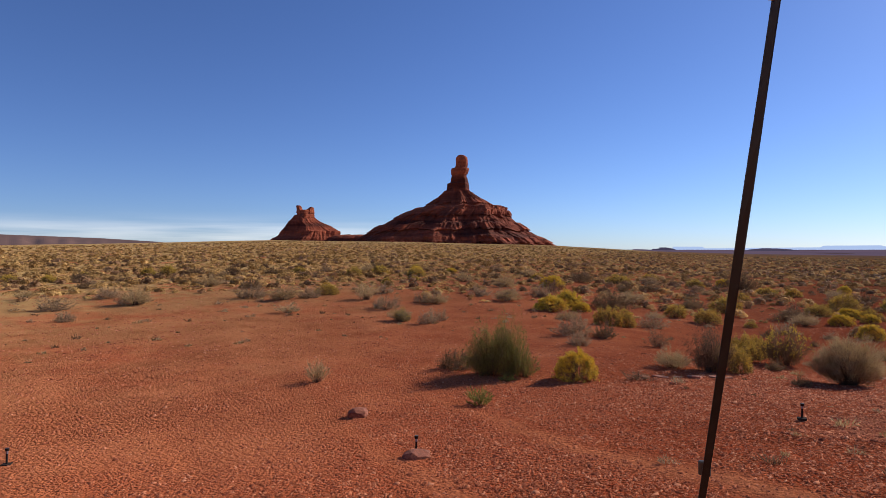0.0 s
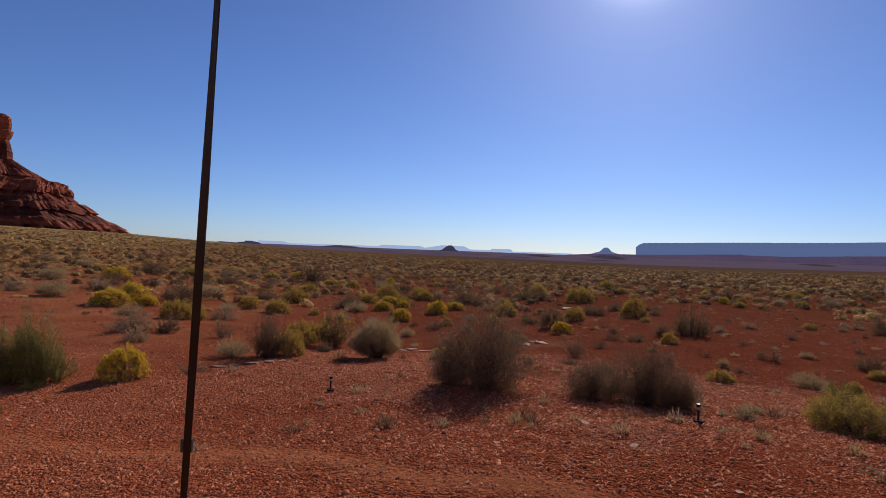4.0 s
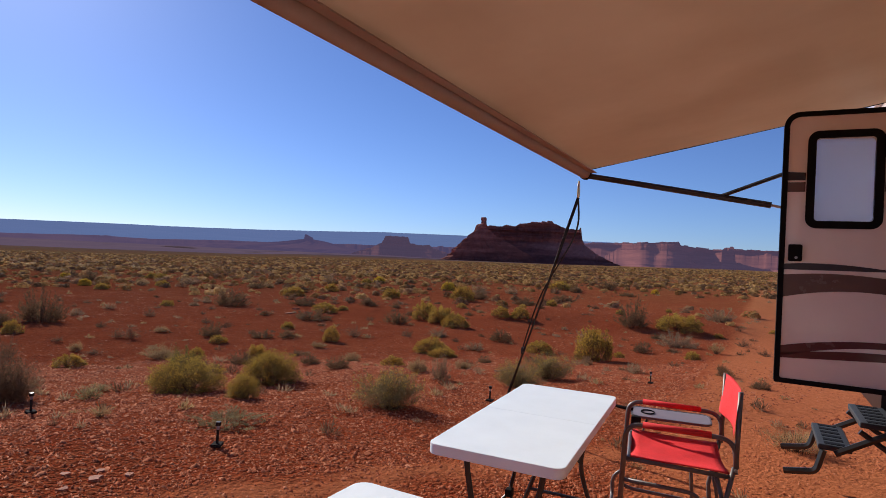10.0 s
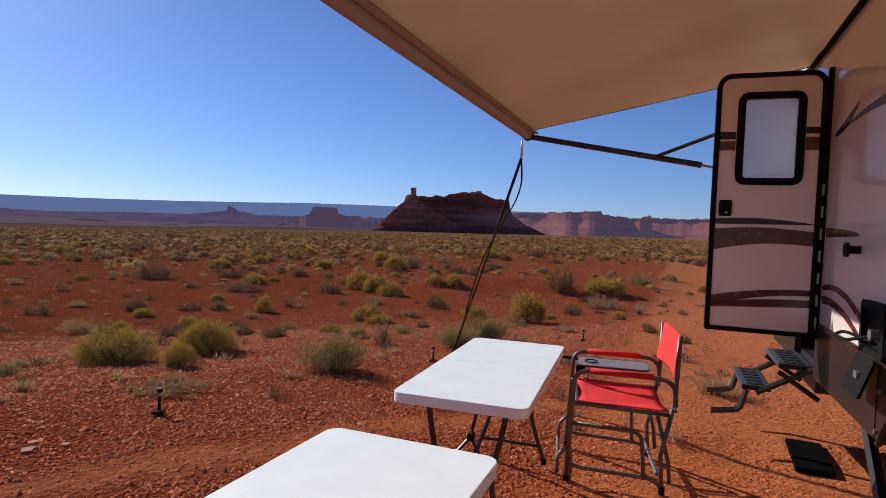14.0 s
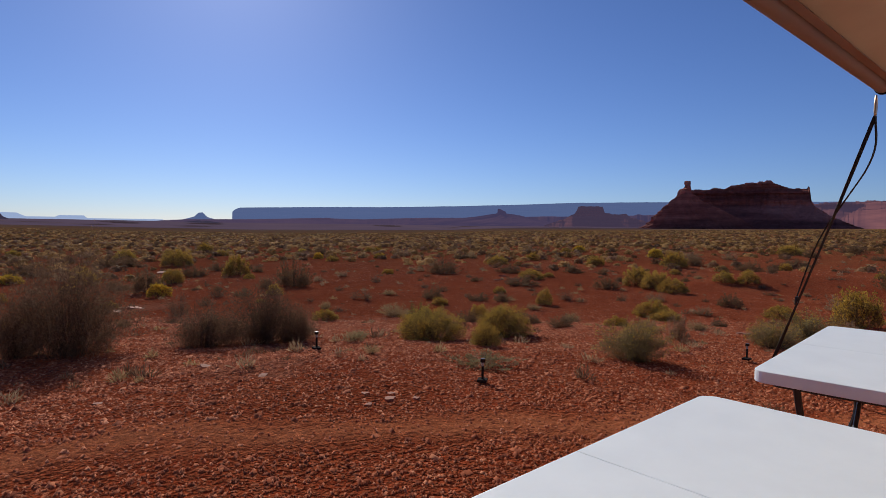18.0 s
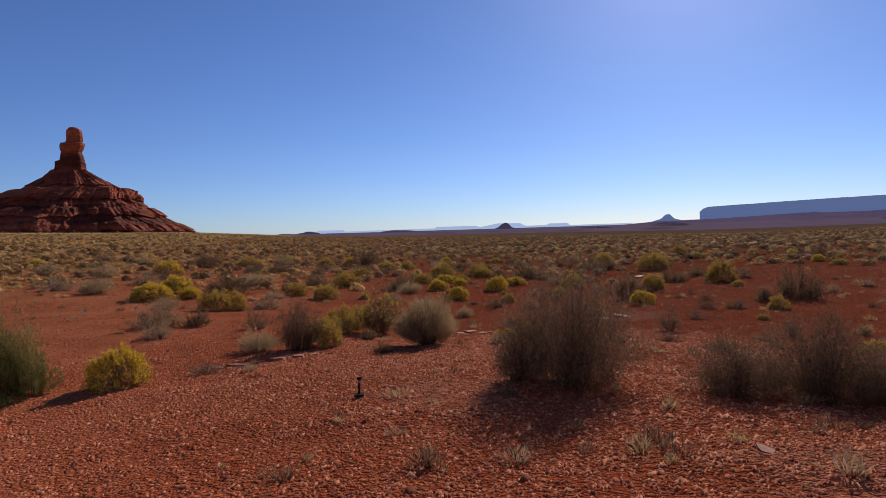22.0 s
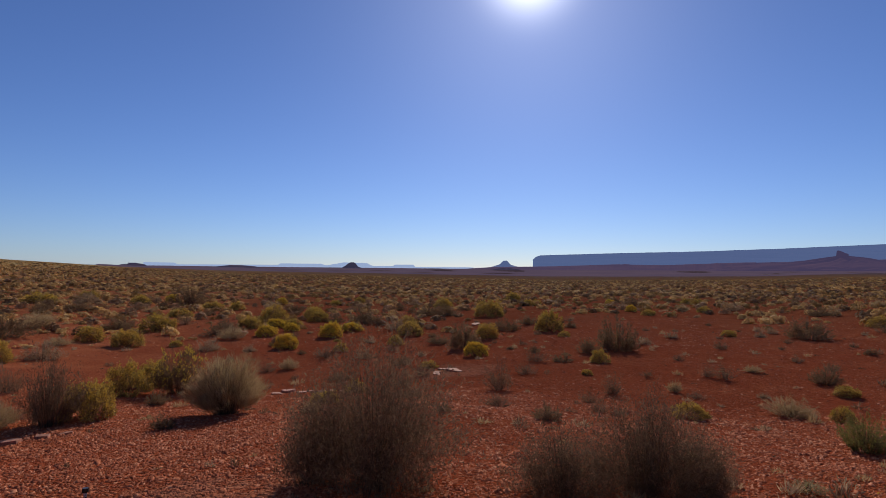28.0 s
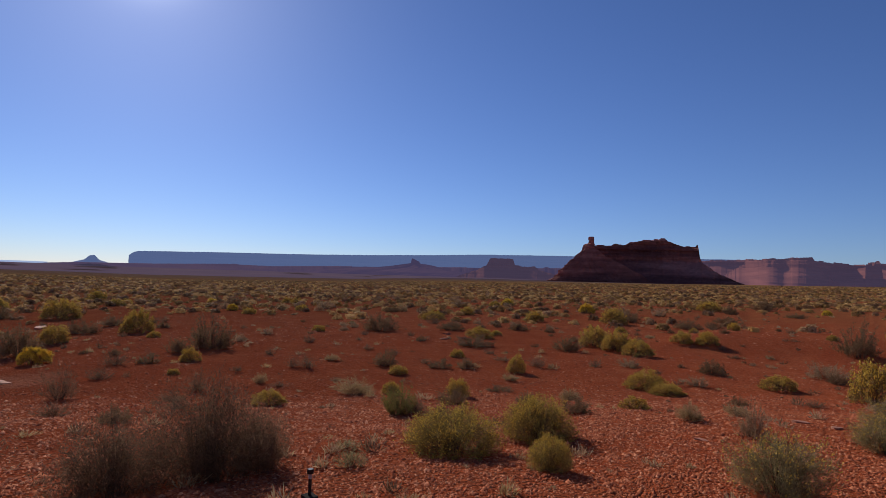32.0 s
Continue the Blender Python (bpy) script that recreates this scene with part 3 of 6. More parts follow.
boulders("boulder", 124, 745, 9, 95, 70, 1.5, ROCK, spire_butte, 5)

horned_butte = thing("butte", 0, 0, 0, label="small red butte with a blocky two-horned crown", category="butte")
crag("talus_cone", 140.0, 1100, [(10, 84, 92), (19, 64, 84), (24, 52, 76), (26, 46, 74), (36, 36, 72), (38, 34, 66), (46, 28, 54), (54, 24, 36), (60, 17, 26), (66, 12, 20), (67, 4, 6)], ROCK, horned_butte, 0.8, 0.7, nt=180, nz=80, seed=7.7, corners=(0, 80, 180, 262), ledges=0.05, gullies=0.1)
crag("crown", 139.75, 1100, [(56, 17, 19), (64, 14, 18.5), (72, 12.5, 17.5), (76, 12, 17)], ROCK, horned_butte, 0.9, 0.4, nt=64, nz=30, seed=2.2, corners=(0, 80, 180, 265), ledges=0.03)
crag("horn", 140.2, 1100, [(70, 6, 8), (76, 5, 6.5), (80, 5.5, 4.5), (83, 6, 3.5), (84.5, 5.5, 1)], ROCK, horned_butte, 1.0, 0.5, nt=40, nz=24, seed=5.2, corners=(0, 90, 180, 270))
crag("horn", 139.15, 1100, [(70, 11, 7.5), (76, 9, 6.5), (79, 5, 6.3), (81, 2.5, 5), (82, 0.5, 2)], ROCK, horned_butte, 1.0, 0.5, nt=40, nz=24, seed=9.2, corners=(0, 90, 180, 270))
low_ridge = thing("ridge", 0, 0, 0, label="low dark saddle of broken rock between two buttes", category="ridge")
crag("ledge", 135.0, 1050, [(10, 75, 85), (18, 55, 72), (25, 40, 60), (28, 30, 50), (29, 8, 10)], ROCK, low_ridge, 0.5, 1.0, nt=90, nz=24, seed=3.3)


def long_rock(name, d, outline, foot, base, mat, parent=None, step=0.03, seed=0.0, cap=70, rough=1.0, slope=33.0, label="", bays=34.0, gullies=1.0):
    """A long rock: talus apron, ledged cliff with bays and buttresses, broken flat top.
    outline: pairs of compass angle and skyline angle; foot, base: skyline angles of the cliff's foot and the ground."""
    oa, oe = zip(*sorted(outline))
    n_ = int((oa[-1] - oa[0]) / step)
    verts, faces = [], []
    zf0, zb = 1.5 + d * math.tan(radians(foot)), 1.5 + d * math.tan(radians(base)) - d * 0.006
    run = 1 / math.tan(radians(slope))
    nt_, nc_ = 14, 26
    rows = nt_ + nc_ + 3
    u = d / 1500
    for i in range(n_ + 1):
        az = oa[-1] - i * step
        s_ = radians(az) * d / u
        top = 1.5 + d * math.tan(radians(np.interp(az, oa, oe)))
        top += u * rough * (1.6 * noise.cell((s_ / 9, seed, 3.0)) - 0.8 + 1.2 * noise.noise((s_ / 5, seed, 1.0)))
        zf = min(top - 0.5, zf0 * (1 + 0.16 * noise.noise((s_ / 40, seed, 6.0))))
        bay = u * rough * (bays * noise.noise((s_ / 80, seed, 0.3)) + gullies * (9 * noise.noise((s_ / 22, seed, 5.0)) + 5 * (noise.cell((s_ / 13, seed, 8.0)) - 0.5) + 2.5 * noise.noise((s_ / 6, seed, 2.0))))
        for k in range(nt_):
            f_ = k / nt_
            z = zb + (zf - zb) * f_
            gully = gullies * u * rough * (10 * noise.noise((s_ / 24, z / u / 60 + seed, 0.0)) + 4 * noise.noise((s_ / 9, z / u / 30 + seed, 4.0)))
            y = -(zf - z) * run * (1.15 - 0.15 * f_) + bay * (0.7 + 0.3 * f_) + gully * (1 - f_) + u * 3.0 * noise.noise((seed, 2.0, z / u / 5))
            p = polar(az, d + y)
            verts.append((p.x, p.y, z))
        for k in range(nc_):
            f_ = k / (nc_ - 1)
            z = zf + (top - zf) * f_
            shelf = u * rough * (4.5 * noise.cell((seed, 1.7, (z - zf0) / u / 7)) + 2.0 * noise.cell((seed, 4.7, (z - zf0) / u / 2.6)))
            y = (z - zf) * 0.22 + bay + shelf + u * rough * 1.8 * noise.noise((s_ / 7, z / u / 11, seed))
            p = polar(az, d + y)
            verts.append((p.x, p.y, z))
        for y, z in ((cap * 0.5 + bay, top), (cap + bay * 0.5, top - u * 2), (cap + (top - zb) * 0.8, zb)):
            p = polar(az, d + y)
            verts.append((p.x, p.y, z))
    for i in range(n_):
        o = i * rows
        faces += [(o + k, o + k + 1, o + rows + k + 1, o + rows + k) for k in range(rows - 1)]
    return mesh_object(name, verts, faces, mat, parent, label)


castle_butte = thing("butte", 0, 0, 0, label="long dark red butte with a pin and a flat castle top", category="butte")
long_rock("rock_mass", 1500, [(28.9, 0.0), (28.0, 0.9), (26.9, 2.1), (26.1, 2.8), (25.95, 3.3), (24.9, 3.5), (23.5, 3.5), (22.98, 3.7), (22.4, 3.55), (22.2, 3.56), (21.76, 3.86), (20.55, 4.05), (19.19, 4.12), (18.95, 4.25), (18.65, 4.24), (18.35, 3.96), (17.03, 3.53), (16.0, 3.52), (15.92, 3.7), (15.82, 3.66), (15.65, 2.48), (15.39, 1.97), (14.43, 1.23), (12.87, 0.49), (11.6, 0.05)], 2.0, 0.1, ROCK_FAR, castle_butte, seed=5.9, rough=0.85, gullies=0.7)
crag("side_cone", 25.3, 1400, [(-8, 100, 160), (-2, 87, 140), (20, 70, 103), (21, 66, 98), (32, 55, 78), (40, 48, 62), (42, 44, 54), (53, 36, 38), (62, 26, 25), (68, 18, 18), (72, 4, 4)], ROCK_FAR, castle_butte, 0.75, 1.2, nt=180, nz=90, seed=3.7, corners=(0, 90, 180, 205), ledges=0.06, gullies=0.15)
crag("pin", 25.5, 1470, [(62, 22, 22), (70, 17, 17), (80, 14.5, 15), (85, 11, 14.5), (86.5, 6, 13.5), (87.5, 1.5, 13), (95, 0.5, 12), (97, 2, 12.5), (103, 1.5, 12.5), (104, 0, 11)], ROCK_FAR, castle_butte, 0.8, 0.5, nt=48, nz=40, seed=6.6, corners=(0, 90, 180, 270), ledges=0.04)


def cliff_wall(name, az0, az1, d, tops, mat, label, talus=0.5, seed=0.0, rough=1.0):
    """A long mesa edge as seen from camp: talus, cliff, plateau. tops: pairs of angle and skyline angle."""
    ta, te = zip(*sorted(tops))
    step = 0.12
    n_ = int((az0 - az1) / step)
    rows, verts, faces = 7, [], []
    for i in range(n_ + 1):
        az = az0 - i * step
        top = 1.5 + lift(az, d) + d * math.tan(radians(np.interp(az, ta, te))) + 1.6 * rough * (noise.cell((az * 0.35, seed, 0.0)) - 0.5) + 0.8 * rough * noise.noise((az * 2.2, seed, 0))
        w = rough * d * 0.02 * noise.fractal((az * 0.33, seed, 1), 0.8, 2.1, 5)
        w2 = rough * d * 0.008 * noise.fractal((az * 1.4, seed, 4), 0.8, 2.1, 4)
        foot = -9 + (top + 9) * talus * (1 + 0.25 * noise.noise((az * 0.9, seed, 6)))
        for dd, z in ((-240 + w * 2, -14), (-120 + w * 1.6 + w2, -9 + (foot + 9) * 0.45), (-30 + w + w2, foot), (-12 + w + w2, foot + (top - foot) * 0.55), (-4 + w + w2, foot + (top - foot) * 0.6), (8 + w + w2, top), (420, top - 30)):
            p = polar(az, d + dd)
            verts.append((p.x, p.y, z))
    for i in range(n_):
        o = i * rows
        faces += [(o + k, o + k + 1, o + rows + k + 1, o + rows + k) for k in range(rows - 1)]
    ob = mesh_object(name, verts, faces, mat)
    return tagged(ob, label, "far cliff", kind="structure")


# the blue is haze put into the material's glow
cliff_wall("backdrop_long_mesa", 68.2, -14, 4300, [(68.2, 0.85), (67.9, 1.12), (67.5, 1.27), (60, 1.44), (52, 1.56), (47, 1.69), (41, 1.89), (35, 2.1), (28, 2.15), (20, 2.15), (12, 2.1), (6, 1.8), (0, 1.6), (-14, 1.5)], HAZE_BLUE, "long flat-topped mesa, painted blue with distance haze", 0.45, 2.0, 0.4)
# foothill tone is violet haze painted in through HAZE_MID
cliff_wall("backdrop_foothills", 82, 16, 3700, [(82, -0.35), (76, -0.15), (72, 0.1), (66, 0.2), (60, 0.38), (56, 0.3), (50, 0.5), (44, 0.6), (38, 0.75), (34, 0.8), (28, 0.95), (22, 0.9), (16, 0.9)], HAZE_MID, "low foothills below a long mesa, tinted violet by painted haze", 0.93, 17.0, 0.6)
# rose cliffs carry their thin haze as emission in HAZE_RED
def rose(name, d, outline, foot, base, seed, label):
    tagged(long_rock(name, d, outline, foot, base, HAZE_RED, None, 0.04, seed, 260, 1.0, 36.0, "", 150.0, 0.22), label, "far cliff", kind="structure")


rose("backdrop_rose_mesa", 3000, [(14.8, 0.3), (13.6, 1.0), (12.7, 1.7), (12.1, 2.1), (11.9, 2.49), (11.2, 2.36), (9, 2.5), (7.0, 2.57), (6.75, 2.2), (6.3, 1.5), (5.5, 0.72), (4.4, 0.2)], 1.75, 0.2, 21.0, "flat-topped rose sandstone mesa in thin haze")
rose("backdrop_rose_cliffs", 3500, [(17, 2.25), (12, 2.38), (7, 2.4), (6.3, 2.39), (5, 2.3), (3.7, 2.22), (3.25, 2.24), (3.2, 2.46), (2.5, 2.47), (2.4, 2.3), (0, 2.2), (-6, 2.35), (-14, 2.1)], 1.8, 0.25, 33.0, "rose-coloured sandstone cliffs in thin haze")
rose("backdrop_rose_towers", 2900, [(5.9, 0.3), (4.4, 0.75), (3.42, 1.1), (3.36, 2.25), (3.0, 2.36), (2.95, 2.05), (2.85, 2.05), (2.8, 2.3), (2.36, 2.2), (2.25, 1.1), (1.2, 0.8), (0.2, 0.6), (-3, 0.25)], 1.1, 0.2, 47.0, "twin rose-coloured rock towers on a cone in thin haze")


def hazy_hill(name, az, d, rows, mat, label, depth=0.6, seed=0.0, rough=0.8):
    """rows: skyline angle, left and right reach in degrees."""
    k = d * math.pi / 180
    ob = crag(name, az, d, [(d * math.tan(radians(e_)), a_ * k, b_ * k) for e_, a_, b_ in rows], mat, None, depth, rough, 120, 40, seed)
    return tagged(ob, label, "far butte", kind="structure")


# hills below: haze painted into each material as faint emission
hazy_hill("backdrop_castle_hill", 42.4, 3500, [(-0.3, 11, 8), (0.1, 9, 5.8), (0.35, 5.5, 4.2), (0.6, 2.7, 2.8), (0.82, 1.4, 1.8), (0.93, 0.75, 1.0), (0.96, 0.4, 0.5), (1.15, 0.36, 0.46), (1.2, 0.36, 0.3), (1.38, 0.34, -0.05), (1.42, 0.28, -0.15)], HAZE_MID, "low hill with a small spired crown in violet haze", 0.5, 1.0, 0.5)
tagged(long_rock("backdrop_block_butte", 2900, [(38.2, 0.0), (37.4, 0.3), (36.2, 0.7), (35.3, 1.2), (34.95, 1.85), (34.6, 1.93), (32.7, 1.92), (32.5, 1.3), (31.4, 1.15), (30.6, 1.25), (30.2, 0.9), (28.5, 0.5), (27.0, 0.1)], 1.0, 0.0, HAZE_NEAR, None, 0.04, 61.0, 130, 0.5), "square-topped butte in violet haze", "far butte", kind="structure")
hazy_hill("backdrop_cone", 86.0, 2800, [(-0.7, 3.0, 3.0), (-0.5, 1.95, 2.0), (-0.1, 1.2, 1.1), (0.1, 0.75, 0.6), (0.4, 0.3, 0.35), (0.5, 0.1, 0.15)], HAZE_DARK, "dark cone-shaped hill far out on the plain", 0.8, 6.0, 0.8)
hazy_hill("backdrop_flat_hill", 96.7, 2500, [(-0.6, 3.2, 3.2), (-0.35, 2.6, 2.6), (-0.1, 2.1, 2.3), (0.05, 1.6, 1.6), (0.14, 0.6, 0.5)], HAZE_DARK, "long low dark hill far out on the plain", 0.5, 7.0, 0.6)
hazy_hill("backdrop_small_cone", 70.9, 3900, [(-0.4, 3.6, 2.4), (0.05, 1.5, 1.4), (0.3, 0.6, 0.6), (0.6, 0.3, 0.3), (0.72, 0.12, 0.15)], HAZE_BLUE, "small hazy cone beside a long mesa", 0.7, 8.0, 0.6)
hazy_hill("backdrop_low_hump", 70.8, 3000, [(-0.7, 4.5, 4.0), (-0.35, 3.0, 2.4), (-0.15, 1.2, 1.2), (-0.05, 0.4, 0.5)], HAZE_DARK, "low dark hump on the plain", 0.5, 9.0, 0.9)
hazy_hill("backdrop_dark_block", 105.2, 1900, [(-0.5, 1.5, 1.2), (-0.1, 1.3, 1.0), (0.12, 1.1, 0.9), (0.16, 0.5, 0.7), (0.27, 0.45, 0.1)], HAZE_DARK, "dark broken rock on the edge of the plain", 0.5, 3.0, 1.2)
# paleness here is nearly all painted haze, 0.9 emission
cliff_wall("backdrop_pale_mesas", 104.5, 74, 4700, [(104.5, 0.35), (102, 0.33), (101.8, 0.18), (97, 0.2), (93, 0.22), (92.8, 0.36), (89, 0.36), (88.5, 0.2), (86.8, 0.5), (84.6, 0.45), (84, 0.16), (82, 0.16), (81.8, 0.3), (80, 0.3), (79.8, 0.08), (74, 0.05)], HAZE_PALE, "mesas on the far horizon, paled by painted haze", 0.3, 11.0, 0.3)
# plateau tone includes haze painted in as emission
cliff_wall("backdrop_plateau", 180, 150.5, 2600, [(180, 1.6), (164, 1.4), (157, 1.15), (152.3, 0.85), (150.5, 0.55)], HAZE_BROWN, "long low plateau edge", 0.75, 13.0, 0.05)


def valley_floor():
    """A sheet added over the far valley floor beyond the scrub; its material paints the dim haze."""
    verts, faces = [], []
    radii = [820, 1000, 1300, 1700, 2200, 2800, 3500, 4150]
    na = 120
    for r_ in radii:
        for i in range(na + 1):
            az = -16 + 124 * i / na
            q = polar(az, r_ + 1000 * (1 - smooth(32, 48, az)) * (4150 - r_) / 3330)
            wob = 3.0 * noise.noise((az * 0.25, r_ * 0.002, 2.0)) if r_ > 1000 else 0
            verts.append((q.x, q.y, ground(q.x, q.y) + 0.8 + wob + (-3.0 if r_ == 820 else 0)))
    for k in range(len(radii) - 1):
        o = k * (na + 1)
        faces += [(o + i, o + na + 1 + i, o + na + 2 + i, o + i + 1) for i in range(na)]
    tagged(mesh_object("backdrop_valley_floor", verts, faces, HAZE_FLOOR, smooth=True), "valley floor with violet haze painted into its material", "valley", kind="structure")


valley_floor()


# ---- folding tables ----
def folding_table(x, y, top, rz, length, width, label):
    z0 = near_ground(x, y)
    h = top - z0
    t = thing("folding_table", x, y, z0, rz, label=label, category="table", group="folding tables by the trailer")
    for s in (-1, 1):
        half = rounded(length / 2 - 0.0006, width, 0.045)
        if s > 0:
            half = [(px, py) if px > 0 else (-length / 4 + 0.0003, math.copysign(width / 2, py)) for px, py in half]
        else:
            half = [(px, py) if px < 0 else (length / 4 - 0.0003, math.copysign(width / 2, py)) for px, py in half]
        seen, out = set(), []
        for q in half:
            k = (round(q[0], 4), round(q[1], 4))
            if k not in seen:
                seen.add(k)
                out.append(q)
        part("tabletop_half", plate(out, 0.042, pose(s * length / 4, 0, h - 0.042), 0.003), WHITE_PLASTIC, t)
    part("apron", ring(rounded(length - 0.12, width - 0.1, 0.03), rounded(length - 0.16, width - 0.14, 0.02), 0.02, pose(0, 0, h - 0.062)), BLACK_STEEL, t)
    for s in (-1, 1):
        xe = s * (length / 2 - 0.16)
        for q in (-1, 1):
            pts = [(xe, q * 0.165, h - 0.045), (xe, q * 0.16, h * 0.82), (xe, q * 0.115, h * 0.5), (xe, q * 0.12, h * 0.36), (xe + s * 0.01, q * 0.2, 0.004)]
            leg = part("leg", tube(bend(pts, 0.09), 0.0125), BLACK_STEEL, t)
            part("foot_cap", tube([(xe + s * 0.01, q * 0.199, 0.02), (xe + s * 0.01, q * 0.2, -0.012)], 0.016), BLACK_TRIM, leg)
            part("brace_fork", tube([(xe - s * 0.09, 0, h * 0.66), (xe - s * 0.004, q * 0.118, h * 0.44)], 0.007), BLACK_STEEL, t)
        part("top_bar", tube([(xe, -0.2, h - 0.05), (xe, 0.2, h - 0.05)], 0.0125), BLACK_STEEL, t)
        part("crossbar", tube([(xe + s * 0.006, -0.17, h * 0.14), (xe + s * 0.006, 0.17, h * 0.14)], 0.009), BLACK_STEEL, t)
        part("brace", tube([(xe - s * 0.09, 0, h * 0.66), (xe - s * 0.26, 0, h - 0.05)], 0.008), BLACK_STEEL, t)
        part("brace_hinge", box((xe - s * 0.09, 0, h * 0.66), (0.035, 0.03, 0.03), 0.005), BLACK_TRIM, t)
    return t


folding_table(3.065, 0.905, 0.768, 4.5, 1.345, 0.545, "white plastic folding table with black steel legs, seam across the middle")
folding_table(1.235, 0.79, 0.785, 1.0, 1.30, 0.545, "bare white plastic folding table under the awning edge")


# ---- director's chair ----
def directors_chair(x, y, rz):
    z0 = near_ground(x, y)
    c = thing("camp_chair", x, y, z0 + 0.012, rz, label="red canvas folding director chair with side tray, grey tube frame", category="chair")
    w, d = 0.285, 0.25
    for s in (-1, 1):
        arm = bend([(s * w, d + 0.02, 0.0), (s * w, d, 0.66), (s * w, -d - 0.035, 0.65), (s * w, -d - 0.05, 0.5)], 0.085, 8)
        part("side_tube", tube(arm, 0.0135, 10), GREY_STEEL, c, smooth=True)
        part("back_post", tube([(s * w, -d - 0.045, 0.47), (s * w, -d - 0.055, 0.905)], 0.0125, 10), GREY_STEEL, c, smooth=True)
        part("rear_leg", tube([(s * w * 0.985, -d - 0.04, 0.5), (s * w * 0.985, -d + 0.015, 0.2), (s * w * 0.985, -d + 0.0, 0.0)], 0.0125, 10), GREY_STEEL, c, smooth=True)
        part("folding_leg", tube([(s * w * 0.94, -d + 0.045, 0.46), (s * w * 0.94, -d - 0.03, 0.17), (s * w * 0.94, -d - 0.04, 0.05)], 0.011, 10), GREY_STEEL, c, smooth=True)
        part("middle_rail", tube(bend([(s * w, d + 0.01, 0.345), (s * w, -d + 0.12, 0.33), (s * w, -d + 0.1, 0.06)], 0.06, 6), 0.0115, 10), GREY_STEEL, c, smooth=True)
        part("ground_rail", tube(bend([(s * w, d + 0.03, 0.12), (s * w, d - 0.02, 0.085), (s * w, -d + 0.06, 0.07), (s * w, -d + 0.01, 0.03)], 0.05, 6), 0.0115, 10), GREY_STEEL, c, smooth=True)
        part("arm_pad", tube([(s * w, d - 0.085, 0.662), (s * w, -d + 0.075, 0.658)], 0.022, 12, flat=0.8), RED_CLOTH, c, "red cloth sleeve", True)
        for yy in (d + 0.02, -d):
            part("foot_cap", tube([(s * w, yy, 0.03), (s * w, yy, -0.014)], 0.017), BLACK_TRIM, c)
        part("hinge_bolt", tube([(s * (w + 0.018), -d - 0.045, 0.49), (s * (w - 0.018), -d - 0.045, 0.49)], 0.009, 8), GALV, c)
        part("seat_rail", tube([(s * w * 0.97, d + 0.01, 0.462), (s * w * 0.97, -d - 0.03, 0.445)], 0.012, 10), GREY_STEEL, c, smooth=True)
    for yy, z in ((d - 0.02, 0.455), (-d + 0.03, 0.1)):
        part("cross_tube", tube([(-w, yy, z), (w, yy, z)], 0.011), GREY_STEEL, c)
    part("front_loop", tube(bend([(-w, d + 0.015, 0.2), (-w, d + 0.075, 0.15), (-w, d + 0.075, 0.03), (w, d + 0.075, 0.03), (w, d + 0.075, 0.15), (w, d + 0.015, 0.2)], 0.05, 6), 0.0115, 10), GREY_STEEL, c, smooth=True)

    def cloth(name, at, nu, nv, thick):
        bm = bmesh.new()
        rows = [[[bm.verts.new(at(u / nu, v / nv) + k * thick) for u in range(nu + 1)] for v in range(nv + 1)] for k in (Vector((0, 0, 0)), Vector((0, 1e-3, 1.0)))]
        for k in range(2):
            for v in range(nv):
                for u in range(nu):
                    bm.faces.new((rows[k][v][u], rows[k][v][u + 1], rows[k][v + 1][u + 1], rows[k][v + 1][u]))
        rim = [(0, u) for u in range(nu + 1)] + [(v, nu) for v in range(1, nv + 1)] + [(nv, u) for u in range(nu - 1, -1, -1)] + [(v, 0) for v in range(nv - 1, 0, -1)]
        for (v0, u0), (v1, u1) in zip(rim, rim[1:] + rim[:1]):
            bm.faces.new((rows[0][v0][u0], rows[0][v1][u1], rows[1][v1][u1], rows[1][v0][u0]))
        return part(name, bm, RED_CLOTH, c, smooth=True)

    cloth("seat", lambda u, v: Vector(((u - 0.5) * 2 * w * 0.97, -d - 0.02 + v * (2 * d - 0.01), 0.46 + 0.01 * v - 0.03 * math.sin(math.pi * u) + 0.003 * math.sin(9 * u + 5 * v))), 12, 10, 0.006)
    cloth("backrest", lambda u, v: Vector(((u - 0.5) * 2 * (w + 0.012), -d - 0.03 - 0.02 * v - 0.028 * math.sin(math.pi * u) + 0.003 * math.sin(8 * u + 4 * v), 0.655 + v * 0.245)), 14, 8, 0.006)
    tray = part("side_tray", plate(rounded(0.2, 0.47, 0.05), 0.016, pose(w + 0.125, -0.01, 0.55, 0, -4), 0.004), GREY_TRAY, c, "grey plastic tray with cup holder")
    part("cup_hole", ring(rounded(0.086, 0.086, 0.042), rounded(0.072, 0.072, 0.035), 0.006, pose(w + 0.125, 0.13, 0.567, 0, -4)), BLACK_TRIM, tray)
    part("tray_rim", ring(rounded(0.212, 0.482, 0.055), rounded(0.196, 0.466, 0.05), 0.012, pose(w + 0.125, -0.01, 0.556, 0, -4)), GREY_STEEL, tray)
    part("cup_clip", tube(bend([(w + 0.02, d - 0.03, 0.6), (w + 0.03, d + 0.05, 0.6), (w + 0.08, d + 0.11, 0.605)], 0.03), 0.011), BLACK_TRIM, c)
    part("tray_clip", box((w + 0.02, 0.2, 0.53), (0.03, 0.06, 0.05), 0.006), BLACK_TRIM, c)
    part("tray_strut", tube([(w, 0.18, 0.38), (w + 0.18, 0.12, 0.548)], 0.007), BLACK_STEEL, c)
    return c


